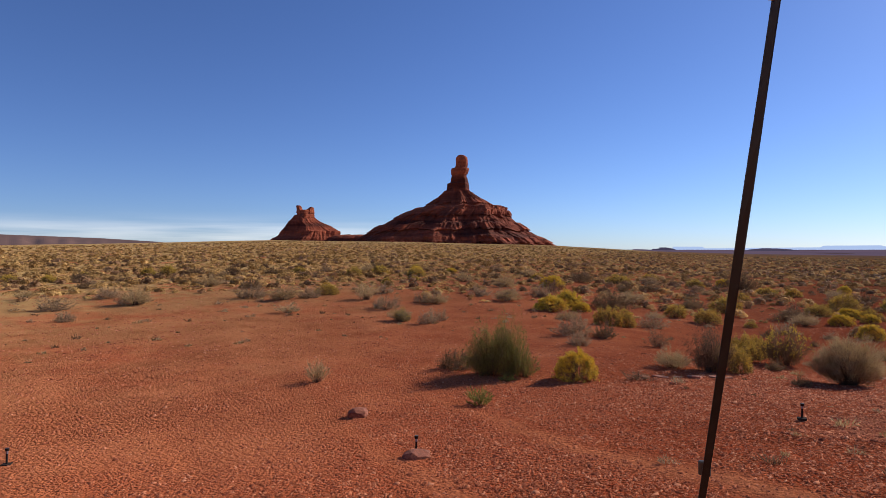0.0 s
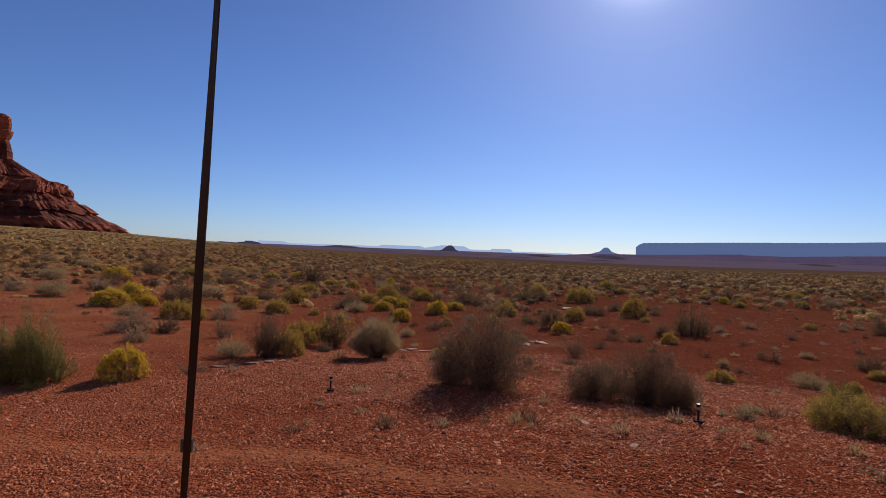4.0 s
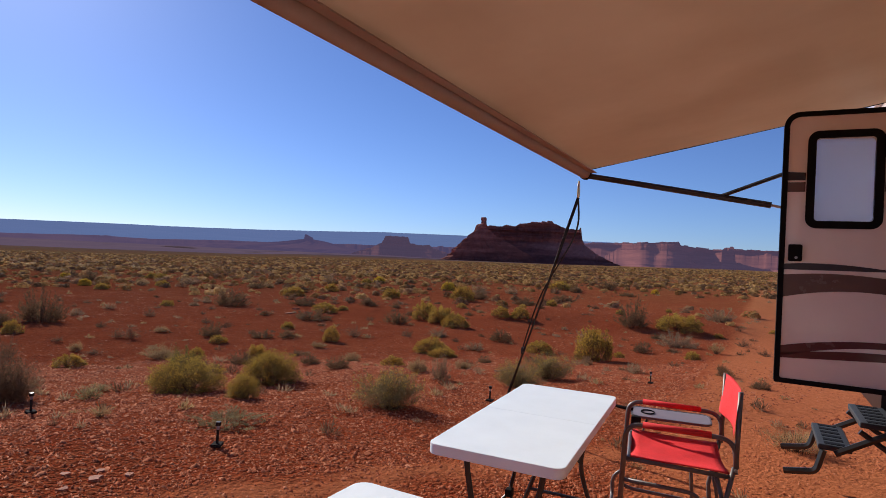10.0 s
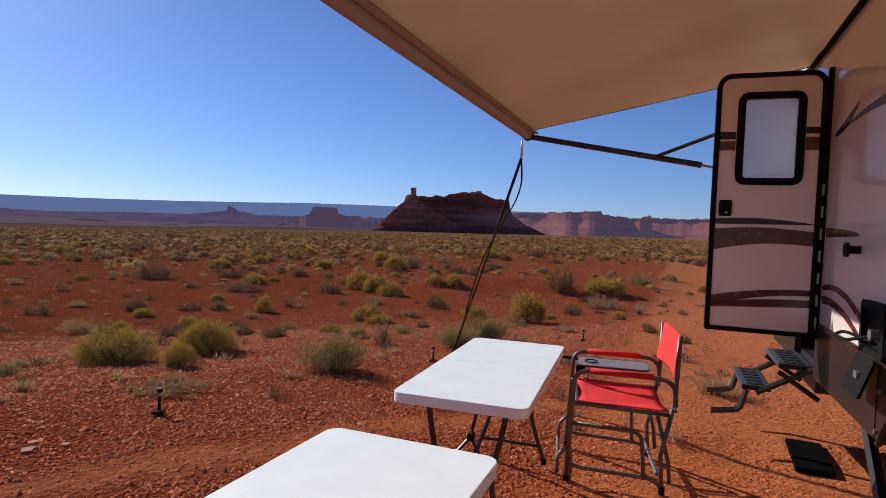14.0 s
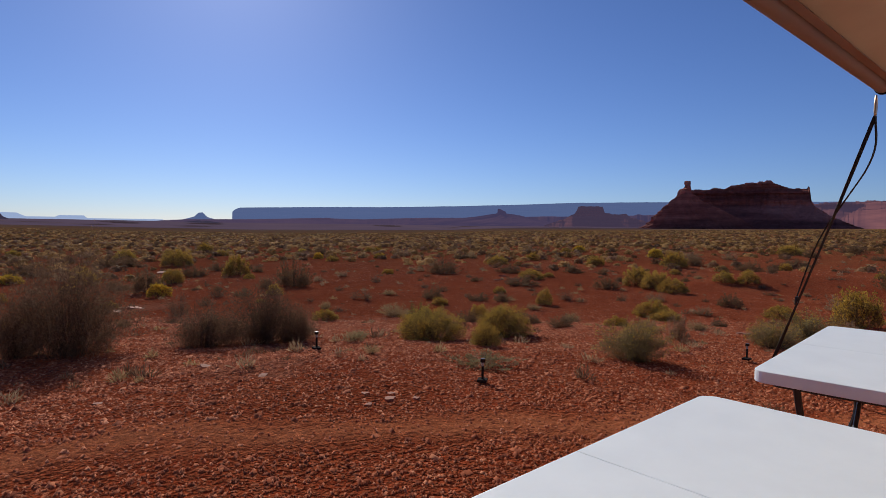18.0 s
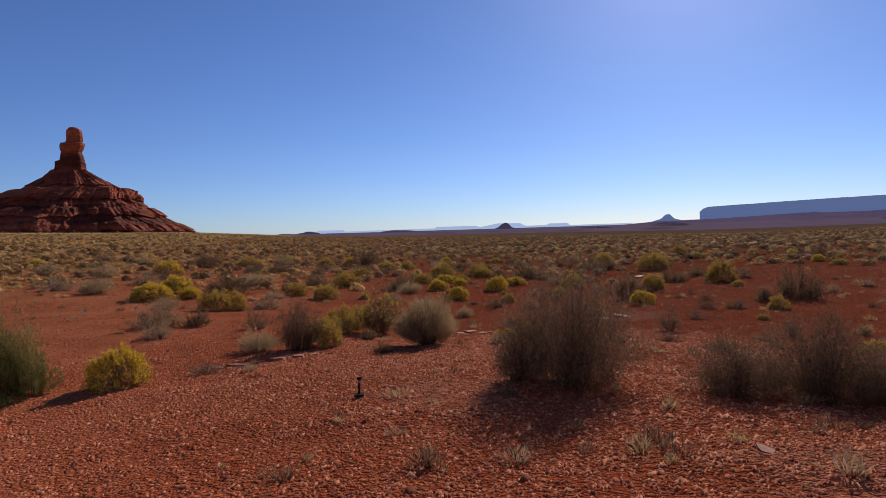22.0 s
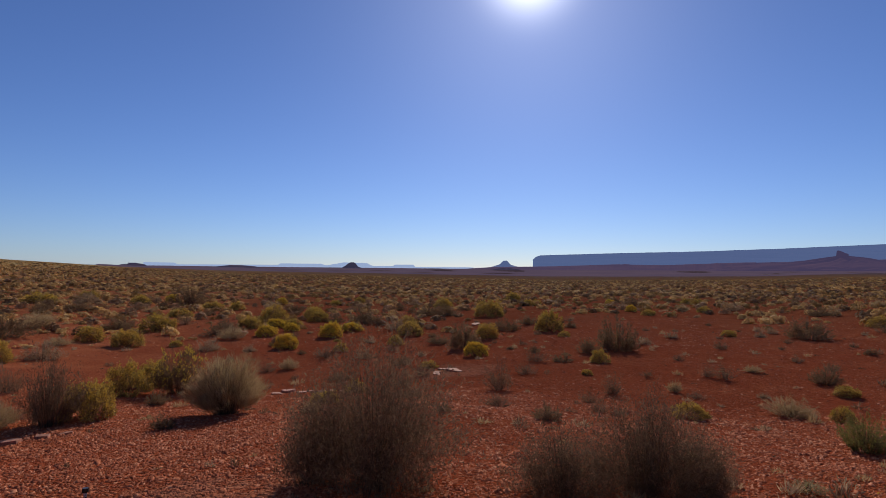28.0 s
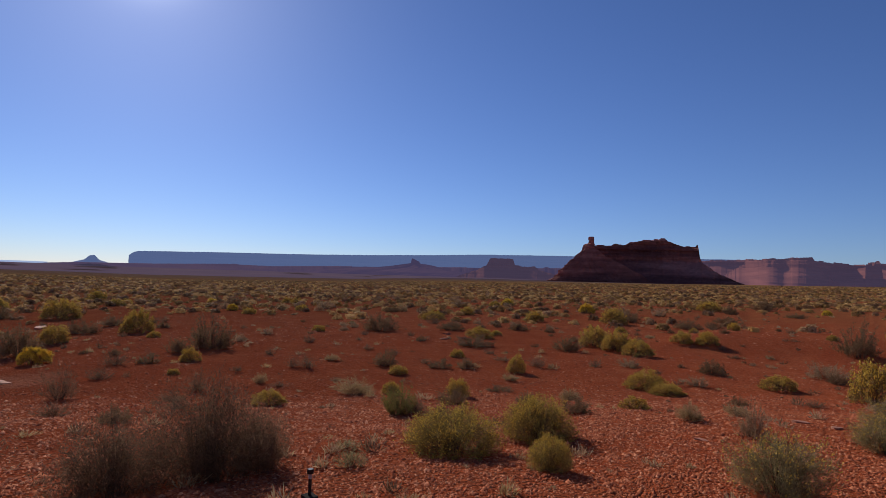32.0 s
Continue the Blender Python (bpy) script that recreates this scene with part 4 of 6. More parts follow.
chair = directors_chair(3.83, 0.397, 10.0)
chair.matrix_basis = chair.matrix_basis @ Matrix.Diagonal((0.97, 0.955, 0.925, 1))


# ---- travel trailer ----
WALL = -0.75
trailer = thing("travel_trailer", 2.0, -2.0, 0.05, label="cream and brown travel trailer with swoosh stripes, entry door open", category="trailer")


def tpart(name, bm, mat, label="", parent=None, smooth=False):
    return under(part(name, bm, mat, None, label, smooth), trailer) if parent is None else part(name, bm, mat, parent, label, smooth)


# side wall in plates round the doorway (x 4.66..5.32, z 0.84..2.53)
def wall_plate(x0, x1, z0, z1, mat=GELCOAT, name="side_panel", proud=0.0):
    return tpart(name, box(((x0 + x1) / 2, WALL - 0.02 + proud, (z0 + z1) / 2), (x1 - x0, 0.04, z1 - z0)), mat)


wall_plate(-3.5, 4.66, 0.93, 2.86)
wall_plate(5.32, 6.3, 0.93, 2.86)
wall_plate(4.66, 5.32, 2.53, 2.86)
wall_plate(3.42, 4.66, 0.58, 0.93, BROWN_PAINT, "skirt_panel", 0.004)
wall_plate(5.32, 6.3, 0.58, 0.93, BROWN_PAINT, "skirt_panel", 0.004)
wall_plate(-3.5, 0.9, 0.58, 0.93, BROWN_PAINT, "skirt_panel", 0.004)
tpart("floor_pan", box((1.4, -1.98, 0.62), (9.7, 2.38, 0.08)), BLACK_STEEL)
tpart("roof", box((1.4, -1.98, 2.9), (9.84, 2.54, 0.09), 0.02), GELCOAT)
tpart("far_wall", box((1.4, -3.2, 1.76), (9.8, 0.04, 2.24)), GELCOAT)
for xx in (-3.48, 6.28):
    tpart("end_wall", box((xx, -1.98, 1.76), (0.04, 2.42, 2.24)), GELCOAT)
tpart("sill_trim", box((0.58, WALL + 0.004, 0.925), (8.16, 0.014, 0.03), 0.003), DARK_DECAL)

# wheel-arch fender
arch = [(0.9, 0.58), (0.9, 0.93), (3.42, 0.93), (3.42, 0.58)]
inner = [(3.33, 0.58)] + [(2.93 + 0.42 * math.cos(radians(q)), 0.42 + 0.40 * math.sin(radians(q)) + 0.16 * 0) for q in range(25, 95, 10)] + [(1.8, 0.82)] + [(1.4 + 0.37 * math.cos(radians(q)), 0.42 + 0.40 * math.sin(radians(q))) for q in range(90, 160, 10)] + [(1.02, 0.58)]
tpart("fender", plate(arch[:1] + arch[1:] + inner, 0.03, pose(0, WALL, 0, 90, 0, 0)), BROWN_PAINT, "glossy brown wheel-arch skirt")
part_lip = [(px, WALL + 0.012, pz) for px, pz in inner]
tpart("fender_lip", tube(part_lip, 0.014, 8), BROWN_PAINT)
for q in ((3.36, 0.80), (3.2, 0.885), (3.38, 0.62)):
    tpart("screw", tube([(q[0], WALL + 0.004, q[1]), (q[0], WALL + 0.016, q[1])], 0.011, 8), GALV)

for wx in (2.89, 1.77):
    wheel = thing("wheel", wx, WALL - 0.095, 0.41, 0)
    under(wheel, trailer)
    bm = bmesh.new()
    prof = [(0.20, -0.1), (0.30, -0.105), (0.345, -0.085), (0.355, -0.04), (0.355, 0.04), (0.345, 0.085), (0.30, 0.105), (0.20, 0.1)]
    rings_ = []
    for i in range(40):
        t = 2 * math.pi * i / 40
        rings_.append([bm.verts.new((r_ * math.cos(t), y_, r_ * math.sin(t))) for r_, y_ in prof])
    for i in range(40):
        for k in range(len(prof) - 1):
            bm.faces.new((rings_[i][k], rings_[i][k + 1], rings_[(i + 1) % 40][k + 1], rings_[(i + 1) % 40][k]))
    part("tyre", bm, TYRE, wheel, "dusty rubber tyre")
    bm = tube([(0, 0.075, 0), (0, 0.06, 0), (0, -0.05, 0)], 0.2, 32)
    rim = part("rim", bm, WHEEL, wheel, "grey steel wheel")
    part("hub", tube([(0, 0.07, 0), (0, 0.12, 0)], 0.06, 20), WHEEL, rim)
    part("rim_edge", ring(rounded(0.43, 0.43, 0.214, 10), rounded(0.37, 0.37, 0.184, 10), 0.02, pose(0, 0.108, 0, 90, 0, 0)), WHEEL, rim)

tpart("stabiliser_foot", box((3.62, WALL - 0.12, 0.12), (0.18, 0.16, 0.03), 0.006), GALV)
tpart("stabiliser_arm", tube([(3.62, WALL - 0.12, 0.13), (4.15, WALL - 0.14, 0.57)], 0.03, 4), BLACK_STEEL)
tpart("axle_block", box((3.14, WALL - 0.1, 0.15), (0.12, 0.16, 0.26), 0.01), GALV)
tpart("frame_rail", box((1.4, WALL - 0.35, 0.53), (9.4, 0.06, 0.12)), BLACK_STEEL)

# swoosh stripes, laid 3 mm proud of the wall
def stripe(mat, top, bottom, x0, x1, y, n_=18, name="stripe", parent=None, m=None):
    up = [(x0 + (x1 - x0) * i / n_, top(i / n_)) for i in range(n_ + 1)]
    dn = [(x1 - (x1 - x0) * i / n_, bottom(1 - i / n_)) for i in range(1, n_)]
    if parent is None:
        return tpart(name, plate(up + dn, 0.003, pose(0, y + 0.003, 0, 90, 0, 0)), mat)
    return part(name, plate(up + dn, 0.003, m), mat, parent)


stripe(MID_DECAL, lambda t: 1.80 + 0.93 * t - 0.64 * t * t, lambda t: 1.68 + 1.03 * t - 0.62 * t * t, 1.8, 4.47, WALL)
stripe(DARK_DECAL, lambda t: 2.2 - 0.1 * t, lambda t: 2.2 - 0.1 * t - 0.05 * math.sin(math.pi * t) ** 0.7 - 0.001, 4.0, 4.5, WALL)
stripe(MID_DECAL, lambda t: 1.482 + 0.06 * t ** 0.5, lambda t: 1.48, 3.83, 4.58, WALL)
stripe(WINE_DECAL, lambda t: 1.06 + 0.4 * t - 0.285 * t * t, lambda t: 1.02 + 0.41 * t - 0.285 * t * t, 3.66, 4.58, WALL)
stripe(WINE_DECAL, lambda t: 0.96 + 0.38 * t - 0.225 * t * t, lambda t: 0.93 + 0.36 * t - 0.225 * t * t, 3.66, 4.58, WALL)
stripe(MID_DECAL, lambda t: 1.42 - 0.1 * t + 0.1 * (1 - t), lambda t: 1.24 + 0.08 * t, 2.4, 3.16, WALL)

# window with dark frame further back along the wall, and vents
tpart("furnace_vent", ring(rounded(0.44, 0.40, 0.05), rounded(0.36, 0.32, 0.03), 0.03, pose(2.97, WALL + 0.03, 1.03, 90, 0, 0)), BLACK_TRIM)
tpart("vent_panel", plate(rounded(0.37, 0.33, 0.03), 0.012, pose(2.97, WALL + 0.013, 1.03, 90, 0, 0)), BROWN_PAINT)
for i in range(9):
    tpart("vent_slat", box((2.93, WALL + 0.018, 1.06 + i * 0.014), (0.2, 0.012, 0.006)), BLACK_TRIM)
tpart("service_box", ring(rounded(0.34, 0.24, 0.03), rounded(0.28, 0.18, 0.02), 0.03, pose(3.46, WALL + 0.03, 1.06, 90, 0, 0)), BLACK_TRIM)
tpart("service_box_back", plate(rounded(0.3, 0.2, 0.02), 0.004, pose(3.46, WALL + 0.006, 1.06, 90, 0, 0)), BLACK_TRIM, "dark open compartment")
tpart("service_knob", tube([(3.40, WALL + 0.004, 1.04), (3.40, WALL + 0.05, 1.04)], 0.025, 12), GALV)
flap = tpart("service_flap", plate(rounded(0.26, 0.18, 0.02), 0.012, pose(3.46, WALL + 0.03, 0.93) @ pose(0, 0.03, -0.085, -72, 0, 0)), BLACK_TRIM, "open hatch flap hanging down")
tpart("flap_latch", box((3.44, WALL + 0.075, 0.85), (0.05, 0.02, 0.03), 0.004), GALV)
tpart("cord", tube(bend([(3.5, WALL + 0.02, 1.02), (3.6, WALL + 0.09, 0.98), (3.78, WALL + 0.1, 0.98), (3.72, WALL + 0.07, 1.01), (3.46, WALL + 0.02, 1.0)], 0.05), 0.008), BLACK_TRIM)
tpart("grab_knob", tube([(3.82, WALL, 1.41), (3.82, WALL + 0.05, 1.41)], 0.02, 14), BLACK_TRIM)
tpart("grab_disc", tube([(3.82, WALL + 0.05, 1.41), (3.82, WALL + 0.066, 1.41)], 0.037, 16), BLACK_TRIM)
tpart("porch_speaker", tube([(3.02, WALL, 2.46), (3.02, WALL + 0.07, 2.462), (3.02, WALL + 0.11, 2.455)], 0.07, 16), BLACK_TRIM)
tpart("corner_gutter", box((1.4, WALL + 0.012, 2.73), (9.8, 0.03, 0.04), 0.006), BLACK_TRIM)

# open entry door, hinged at x 4.60 and standing out from the wall, outer face towards the camp
def doorleaf(w, h, r):
    """Rounded head, nearly square foot; as many points as rounded()."""
    pts = rounded(w, h, r)
    foot = rounded(w, h, 0.012)
    return [a_ if a_[1] > 0 else b_ for a_, b_ in zip(pts, foot)]


DW, DH, D0 = 0.63, 1.69, 0.84
DOOR = pose(4.60, WALL + 0.03, D0, 0, 0, 2) @ Matrix(((0, 0, 1, 0), (1, 0, 0, DW / 2), (0, 1, 0, DH / 2), (0, 0, 0, 1)))
# local: x along the door's width from hinge, y up, z away from camp
hole = [(px - 0.01, py + 0.42) for px, py in rounded(0.30, 0.51, 0.03)]
door = tpart("entry_door", ring(doorleaf(DW - 0.02, DH - 0.02, 0.07), hole, 0.04, DOOR), GELCOAT, "cream entry door standing open")
tpart("door_frame", ring(doorleaf(DW, DH, 0.085), doorleaf(DW - 0.06, DH - 0.06, 0.06), 0.06, DOOR @ pose(0, 0, -0.01)), BLACK_TRIM)
WM = DOOR @ pose(-0.01, 0.42, 0)
tpart("door_window_frame", ring(rounded(0.39, 0.60, 0.06), rounded(0.30, 0.51, 0.02), 0.066, WM @ pose(0, 0, -0.013)), BLACK_TRIM)
tpart("door_window_pane", plate(rounded(0.298, 0.508, 0.028), 0.006, WM @ pose(0, 0, 0.016)), PANE, "frosted window pane")
tpart("door_latch", box((0, 0, 0), (0.075, 0.105, 0.03), 0.01, DOOR @ pose(DW / 2 - 0.085, -0.035, -0.016)), BLACK_TRIM)
tpart("latch_key", tube([DOOR @ Vector((DW / 2 - 0.09, -0.065, -0.03)), DOOR @ Vector((DW / 2 - 0.09, -0.065, -0.036))], 0.009), GALV)


def door_stripe(mat, top, bottom, u0=0.03, u1=None):
    u1 = u1 or DW - 0.03
    n_ = 14
    up = [(u0 - DW / 2 + (u1 - u0) * i / n_, top(i / n_) - DH / 2) for i in range(n_ + 1)]
    dn = [(u1 - DW / 2 - (u1 - u0) * i / n_, bottom(1 - i / n_) - DH / 2) for i in range(n_ + 1)]
    tpart("stripe", plate(up + dn, 0.003, DOOR @ pose(0, 0, -0.003)), mat)


door_stripe(DARK_DECAL, lambda t: 1.31 + 0.005 * t, lambda t: 1.262, 0.505, DW - 0.03)
door_stripe(DARK_DECAL, lambda t: 1.335, lambda t: 1.292 + 0.003 * t, 0.03, 0.105)
door_stripe(MID_DECAL, lambda t: 1.25, lambda t: 1.19, 0.505, DW - 0.03)
door_stripe(MID_DECAL, lambda t: 1.272, lambda t: 1.19, 0.03, 0.105)
door_stripe(DARK_DECAL, lambda t: 0.72 + 0.03 * math.sin(2.4 * t), lambda t: 0.715 - 0.01 * t)
door_stripe(MID_DECAL, lambda t: 0.67 + 0.02 * math.sin(3 * t), lambda t: 0.58 - 0.05 * t + 0.03 * math.sin(3 * t))
door_stripe(WINE_DECAL, lambda t: 0.30 - 0.07 * t * t, lambda t: 0.262 - 0.1 * t * t)
door_stripe(WINE_DECAL, lambda t: 0.235 - 0.05 * t * t, lambda t: 0.19 - 0.035 * t)
tpart("hinge_post", box((4.622, WALL + 0.01, D0 + DH / 2 + 0.005), (0.05, 0.035, DH + 0.02), 0.006), BLACK_TRIM)
for k in range(7):
    tpart("hinge_leaf", box((4.592, WALL + 0.024, D0 + 0.1 + k * 0.14), (0.012, 0.012, 0.07), 0.002), GALV)

# doorway: dark inside
tpart("doorway_side", box((5.0, -1.3, 1.7), (0.9, 0.02, 2.0)), BROWN_PAINT)

# fold-out entry steps
for nm, yc, z, dep in (("upper", -0.66, 0.62, 0.2), ("lower", -0.44, 0.45, 0.18)):
    st = tpart("step", box((5.03, yc, z), (0.6, dep, 0.035), 0.008), TREAD, "grey ribbed step tread")
    for k in range(6):
        tpart("tread_slot", box((4.78 + k * 0.1, yc, z + 0.0185), (0.05, dep * 0.6, 0.004)), BLACK_TRIM)
for xx in (4.73, 5.33):
    tpart("step_arm", tube([(xx, -0.76, 0.62), (xx, -0.44, 0.42)], 0.022, 6), BLACK_STEEL)
    tpart("step_strut", tube([(xx, -0.8, 0.42), (xx, -0.56, 0.58)], 0.018, 6), BLACK_STEEL)
    tpart("step_leg", tube(bend([(xx, -0.38, 0.43), (xx, -0.345, 0.29), (xx, -0.17, 0.26)], 0.04), 0.022, 6), BLACK_STEEL)
tpart("step_housing", box((5.03, -0.84, 0.55), (0.66, 0.14, 0.16), 0.01), BLACK_STEEL)

# ---- awning ----
awning = thing("awning", 2.5, WALL, 2.7, label="tan vinyl trailer awning rolled out on black arms", category="awning")
AX0, AX1, AY, AZ = -0.18, 5.27, 1.37, 2.315
nx, ny = 60, 24
vs, fs = [], []


def canopy_z(u, v):
    return 2.735 + (AZ - 2.735) * v - 0.022 * math.sin(math.pi * v) * (0.6 + 0.4 * math.cos(2 * math.pi * (u - 0.5)))


for k in range(2):
    for j in range(ny + 1):
        for i in range(nx + 1):
            u, v = i / nx, j / ny
            x = AX0 + (AX1 - AX0) * u
            y = WALL + 0.03 + (AY - WALL - 0.03) * v
            z = canopy_z(u, v)
            z += 0.012 * math.sin(40 * (u - 0.93)) * math.exp(-((u - 0.93) / 0.03) ** 2 - (v / 0.18) ** 2)
            z += 0.004 * noise.noise((x * 1.5, y * 2.5, 0)) - 0.003 * k
            vs.append((x, y, z))
w_ = nx + 1
o2 = (nx + 1) * (ny + 1)
for j in range(ny):
    for i in range(nx):
        q = j * w_ + i
        fs += [(q, q + 1, q + w_ + 1, q + w_), (o2 + q, o2 + q + w_, o2 + q + w_ + 1, o2 + q + 1)]
under(mesh_object("canopy", vs, fs, AWNING, smooth=True), awning)
under(part("roller_tube", tube([(AX0, AY - 0.01, AZ - 0.026), (AX1, AY - 0.01, AZ - 0.026)], 0.045, 20), ROLLER, smooth=True), awning)
under(part("roller_flap", box(((AX0 + AX1) / 2, AY - 0.085, AZ - 0.022), (AX1 - AX0 - 0.02, 0.05, 0.008)), ROLLER), awning)
for xx in (AX0 - 0.01, AX1 + 0.01):
    under(part("roller_cap", tube([(xx - 0.018, AY - 0.01, AZ - 0.026), (xx + 0.018, AY - 0.01, AZ - 0.026)], 0.052, 16), BLACK_TRIM), awning)
    under(part("main_arm", tube([(xx, AY, AZ - 0.04), (xx, -0.04, 2.02)], 0.024, 6), BLACK_STEEL), awning)
    under(part("arm_piston", tube([(xx, -0.04, 2.02), (xx, WALL + 0.01, 1.86)], 0.01, 8), GALV), awning)
    under(part("support_strut", tube([(xx, 0.3, 2.09), (xx, WALL + 0.01, 2.50)], 0.015, 6), BLACK_STEEL), awning)
    under(part("wall_bracket", box((xx, WALL + 0.012, 2.2), (0.05, 0.024, 0.95), 0.004), BLACK_STEEL), awning)
under(part("edge_piping", tube([(AX1, WALL + 0.03 + (AY - WALL - 0.03) * k / 12, canopy_z(1, k / 12)) for k in range(13)], 0.006, 6), BLACK_TRIM), awning)


# ---- tie-down straps ----
def smooth_step(u):
    u = min(1, max(0, u))
    return u * u * (3 - 2 * u)


def strap(top, bottom, seed, slack):
    t = thing("tie_down_strap", bottom[0], bottom[1], bottom[2], label="black webbing tie-down strap from awning corner to ground stake", category="strap", group="awning straps")
    a_, b_ = Vector(top), Vector(bottom)
    d_ = (b_ - a_)
    bm, across, n_ = bmesh.new(), d_.cross(Vector((0, 0, 1))).normalized(), 16
    through_ = d_.cross(across).normalized()
    top_ = a_ + Vector((0, 0, -0.08))
    last = None
    for i in range(n_ + 1):
        f_ = i / n_
        twist = 1.15 * (1 - smooth_step(f_ / 0.45)) + 1.0 * smooth_step((f_ - 0.72) / 0.2)
        wide_ = (across * math.cos(twist) + through_ * math.sin(twist)) * 0.0125
        thick_ = wide_.normalized().cross(d_.normalized()) * 0.0016
        p_ = top_ + (b_ - top_) * f_ + Vector((0, 0, -0.02)) * math.sin(math.pi * f_)
        ring_ = [bm.verts.new(p_ + q) for q in (wide_ + thick_, wide_ - thick_, -wide_ - thick_, -wide_ + thick_)]
        if last:
            for k in range(4):
                bm.faces.new((last[k], last[(k + 1) % 4], ring_[(k + 1) % 4], ring_[k]))
        last = ring_
    under(part("webbing", bm, WEBBING), t)
    side = Vector((0.04, 0.03, 0))
    if slack:
        under(part("loose_tail", tube(bend([a_ + Vector((0, 0, -0.08)), a_ + Vector((0.01, -0.02, -0.35)), a_ + d_ * 0.45 + side * 1.2, a_ + d_ * 0.66 + side * 0.5, a_ + d_ * 0.7], 0.2, 6), 0.0105, 6, flat=0.35), WEBBING), t)
    under(part("buckle", box((0, 0, 0), (0.04, 0.02, 0.05), 0.005, Matrix.Translation(a_ + d_ * 0.68)), BLACK_STEEL), t)
    under(part("hook", tube(bend([a_ + Vector((0, 0, 0.06)), a_ + Vector((0.022, 0, 0.0)), a_ + Vector((0.018, 0, -0.07)), a_ + Vector((-0.018, 0, -0.08)), a_ + Vector((-0.02, 0, -0.01)), a_ + Vector((0, 0, 0.06))], 0.03), 0.007, 8), BRASS, label="brass snap hook"), t)
    under(part("hook_plate", box((0, 0, 0), (0.036, 0.012, 0.1), 0.008, Matrix.Translation(a_ + Vector((0, 0, -0.02)))), BRASS), t)
    under(part("stake", tube([b_ + Vector((0, 0, 0.06)), b_ + Vector((0, 0, -0.1))], 0.01, 8), GALV), t)
    return t


strap((5.1, 1.36, 2.14), (5.32, 2.06, near_ground(5.32, 2.06)), 1, True)
strap((-0.212, 1.475, 2.195), (-0.666, 2.567, near_ground(-0.666, 2.567)), 2, False)


# ---- solar path lights ----
def solar_light(x, y, rz, on_rock):
    z = near_ground(x, y)
    s = thing("solar_light", x, y, z, rz, label="small black solar path light on a stake" + (" in bare soil" if on_rock else ""), category="path light", group="path lights round the camp")
    part("base_plate", box((0, 0, 0.014), (0.09, 0.075, 0.022), 0.006), DUSTY_BLACK, s)
    part("stake", tube([(0, 0, 0), (0.004, 0, 0.125)], 0.010, 8), DUSTY_BLACK, s)
    part("lens", tube([(0.004, 0, 0.125), (0.005, 0, 0.155)], 0.011, 10), GREY_TRAY, s, "clear lens")
    cap = part("cap", tube([(0.005, 0, 0.155), (0.005, 0, 0.163), (0.005, 0, 0.18)], 0.02, 12), DUSTY_BLACK, s)
    part("solar_cell", box((0.005, 0, 0.181), (0.03, 0.03, 0.003)), BLACK_STEEL, cap)
    s.matrix_basis = s.matrix_basis @ Matrix.Scale(0.86, 4)
    return s


for x, y, rz, rk in ((-3.14, 3.84, 20, True), (-6.14, 1.85, 50, False), (-0.55, 6.4, 10, False), (2.76, 4.86, 80, False), (2.97, 3.02, 35, False), (8.5, 1.25, 0, False), (5.95, 2.44, 0, False)):
    solar_light(x, y, rz, rk)

# thin near-black plate, flat on the soil at the trailer edge
pad = thing("ground_mat", 4.69, -0.757, near_ground(4.69, -0.757), -3, label="thin black plate lying under the trailer edge", category="rubber mat")
part("pad", plate(rounded(0.58, 0.21, 0.015), 0.034, bevel=0.004), MATT_BLACK, pad)


# ---- stones ----
LEDGE = painted("ledge_stone", (0.36, 0.125, 0.068), 0.9, vary=0.25, scale=5, bump=0.5, bscale=30)


def stone_mesh(name, seed, subdiv=2, flatness=0.55):
    rng = random.Random(seed)
    bm = bmesh.new()
    bmesh.ops.create_icosphere(bm, subdivisions=subdiv, radius=1.0)
    off = Vector((rng.random() * 9, rng.random() * 9, 0))
    for v in bm.verts:
        v.co *= 1 + 0.35 * noise.noise(v.co * 1.1 + off) + 0.12 * noise.noise(v.co * 3 + off)
        v.co.z *= flatness
    me = bpy.data.meshes.new(name)
    bm.to_mesh(me)
    bm.free()
    return me


def slab_mesh(name, seed):
    """A broken flat slab with an angular outline."""
    rng = random.Random(seed)
    k = rng.randint(7, 10)
    out = []
    for i in range(k):
        q, far_ = 2 * math.pi * (i + rng.uniform(-0.3, 0.3)) / k, rng.uniform(0.6, 1.15)
        out.append((math.cos(q) * far_, math.sin(q) * far_ * 0.7))
    bm = bmesh.new()
    low = [bm.verts.new((x, y, -0.15)) for x, y in out]
    top = [bm.verts.new((x * 0.93, y * 0.93, 0.16 + 0.12 * x * rng.uniform(0.3, 1) + 0.03 * rng.random())) for x, y in out]
    mid = bm.verts.new((0, 0, 0.19))
    for i in range(k):
        j = (i + 1) % k
        bm.faces.new((low[i], low[j], top[j], top[i]))
        bm.faces.new((top[i], top[j], mid))
    me = bpy.data.meshes.new(name)
    bm.to_mesh(me)
    bm.free()
    return me


def lay_stone(x, y, size, seed, mat_, label, flatness=0.55):
    me = stone_mesh("rock", seed, 2, flatness) if flatness > 0.35 else slab_mesh("rock", seed)
    me.materials.append(mat_)
    ob = new("rock", me)
    ob.matrix_world = pose(x, y, rough_ground(x, y) + size * flatness * 0.15, 0, 0, seed * 47) @ Matrix.Scale(size, 4)
    return tagged(ob, label, "rock", group="loose rocks")


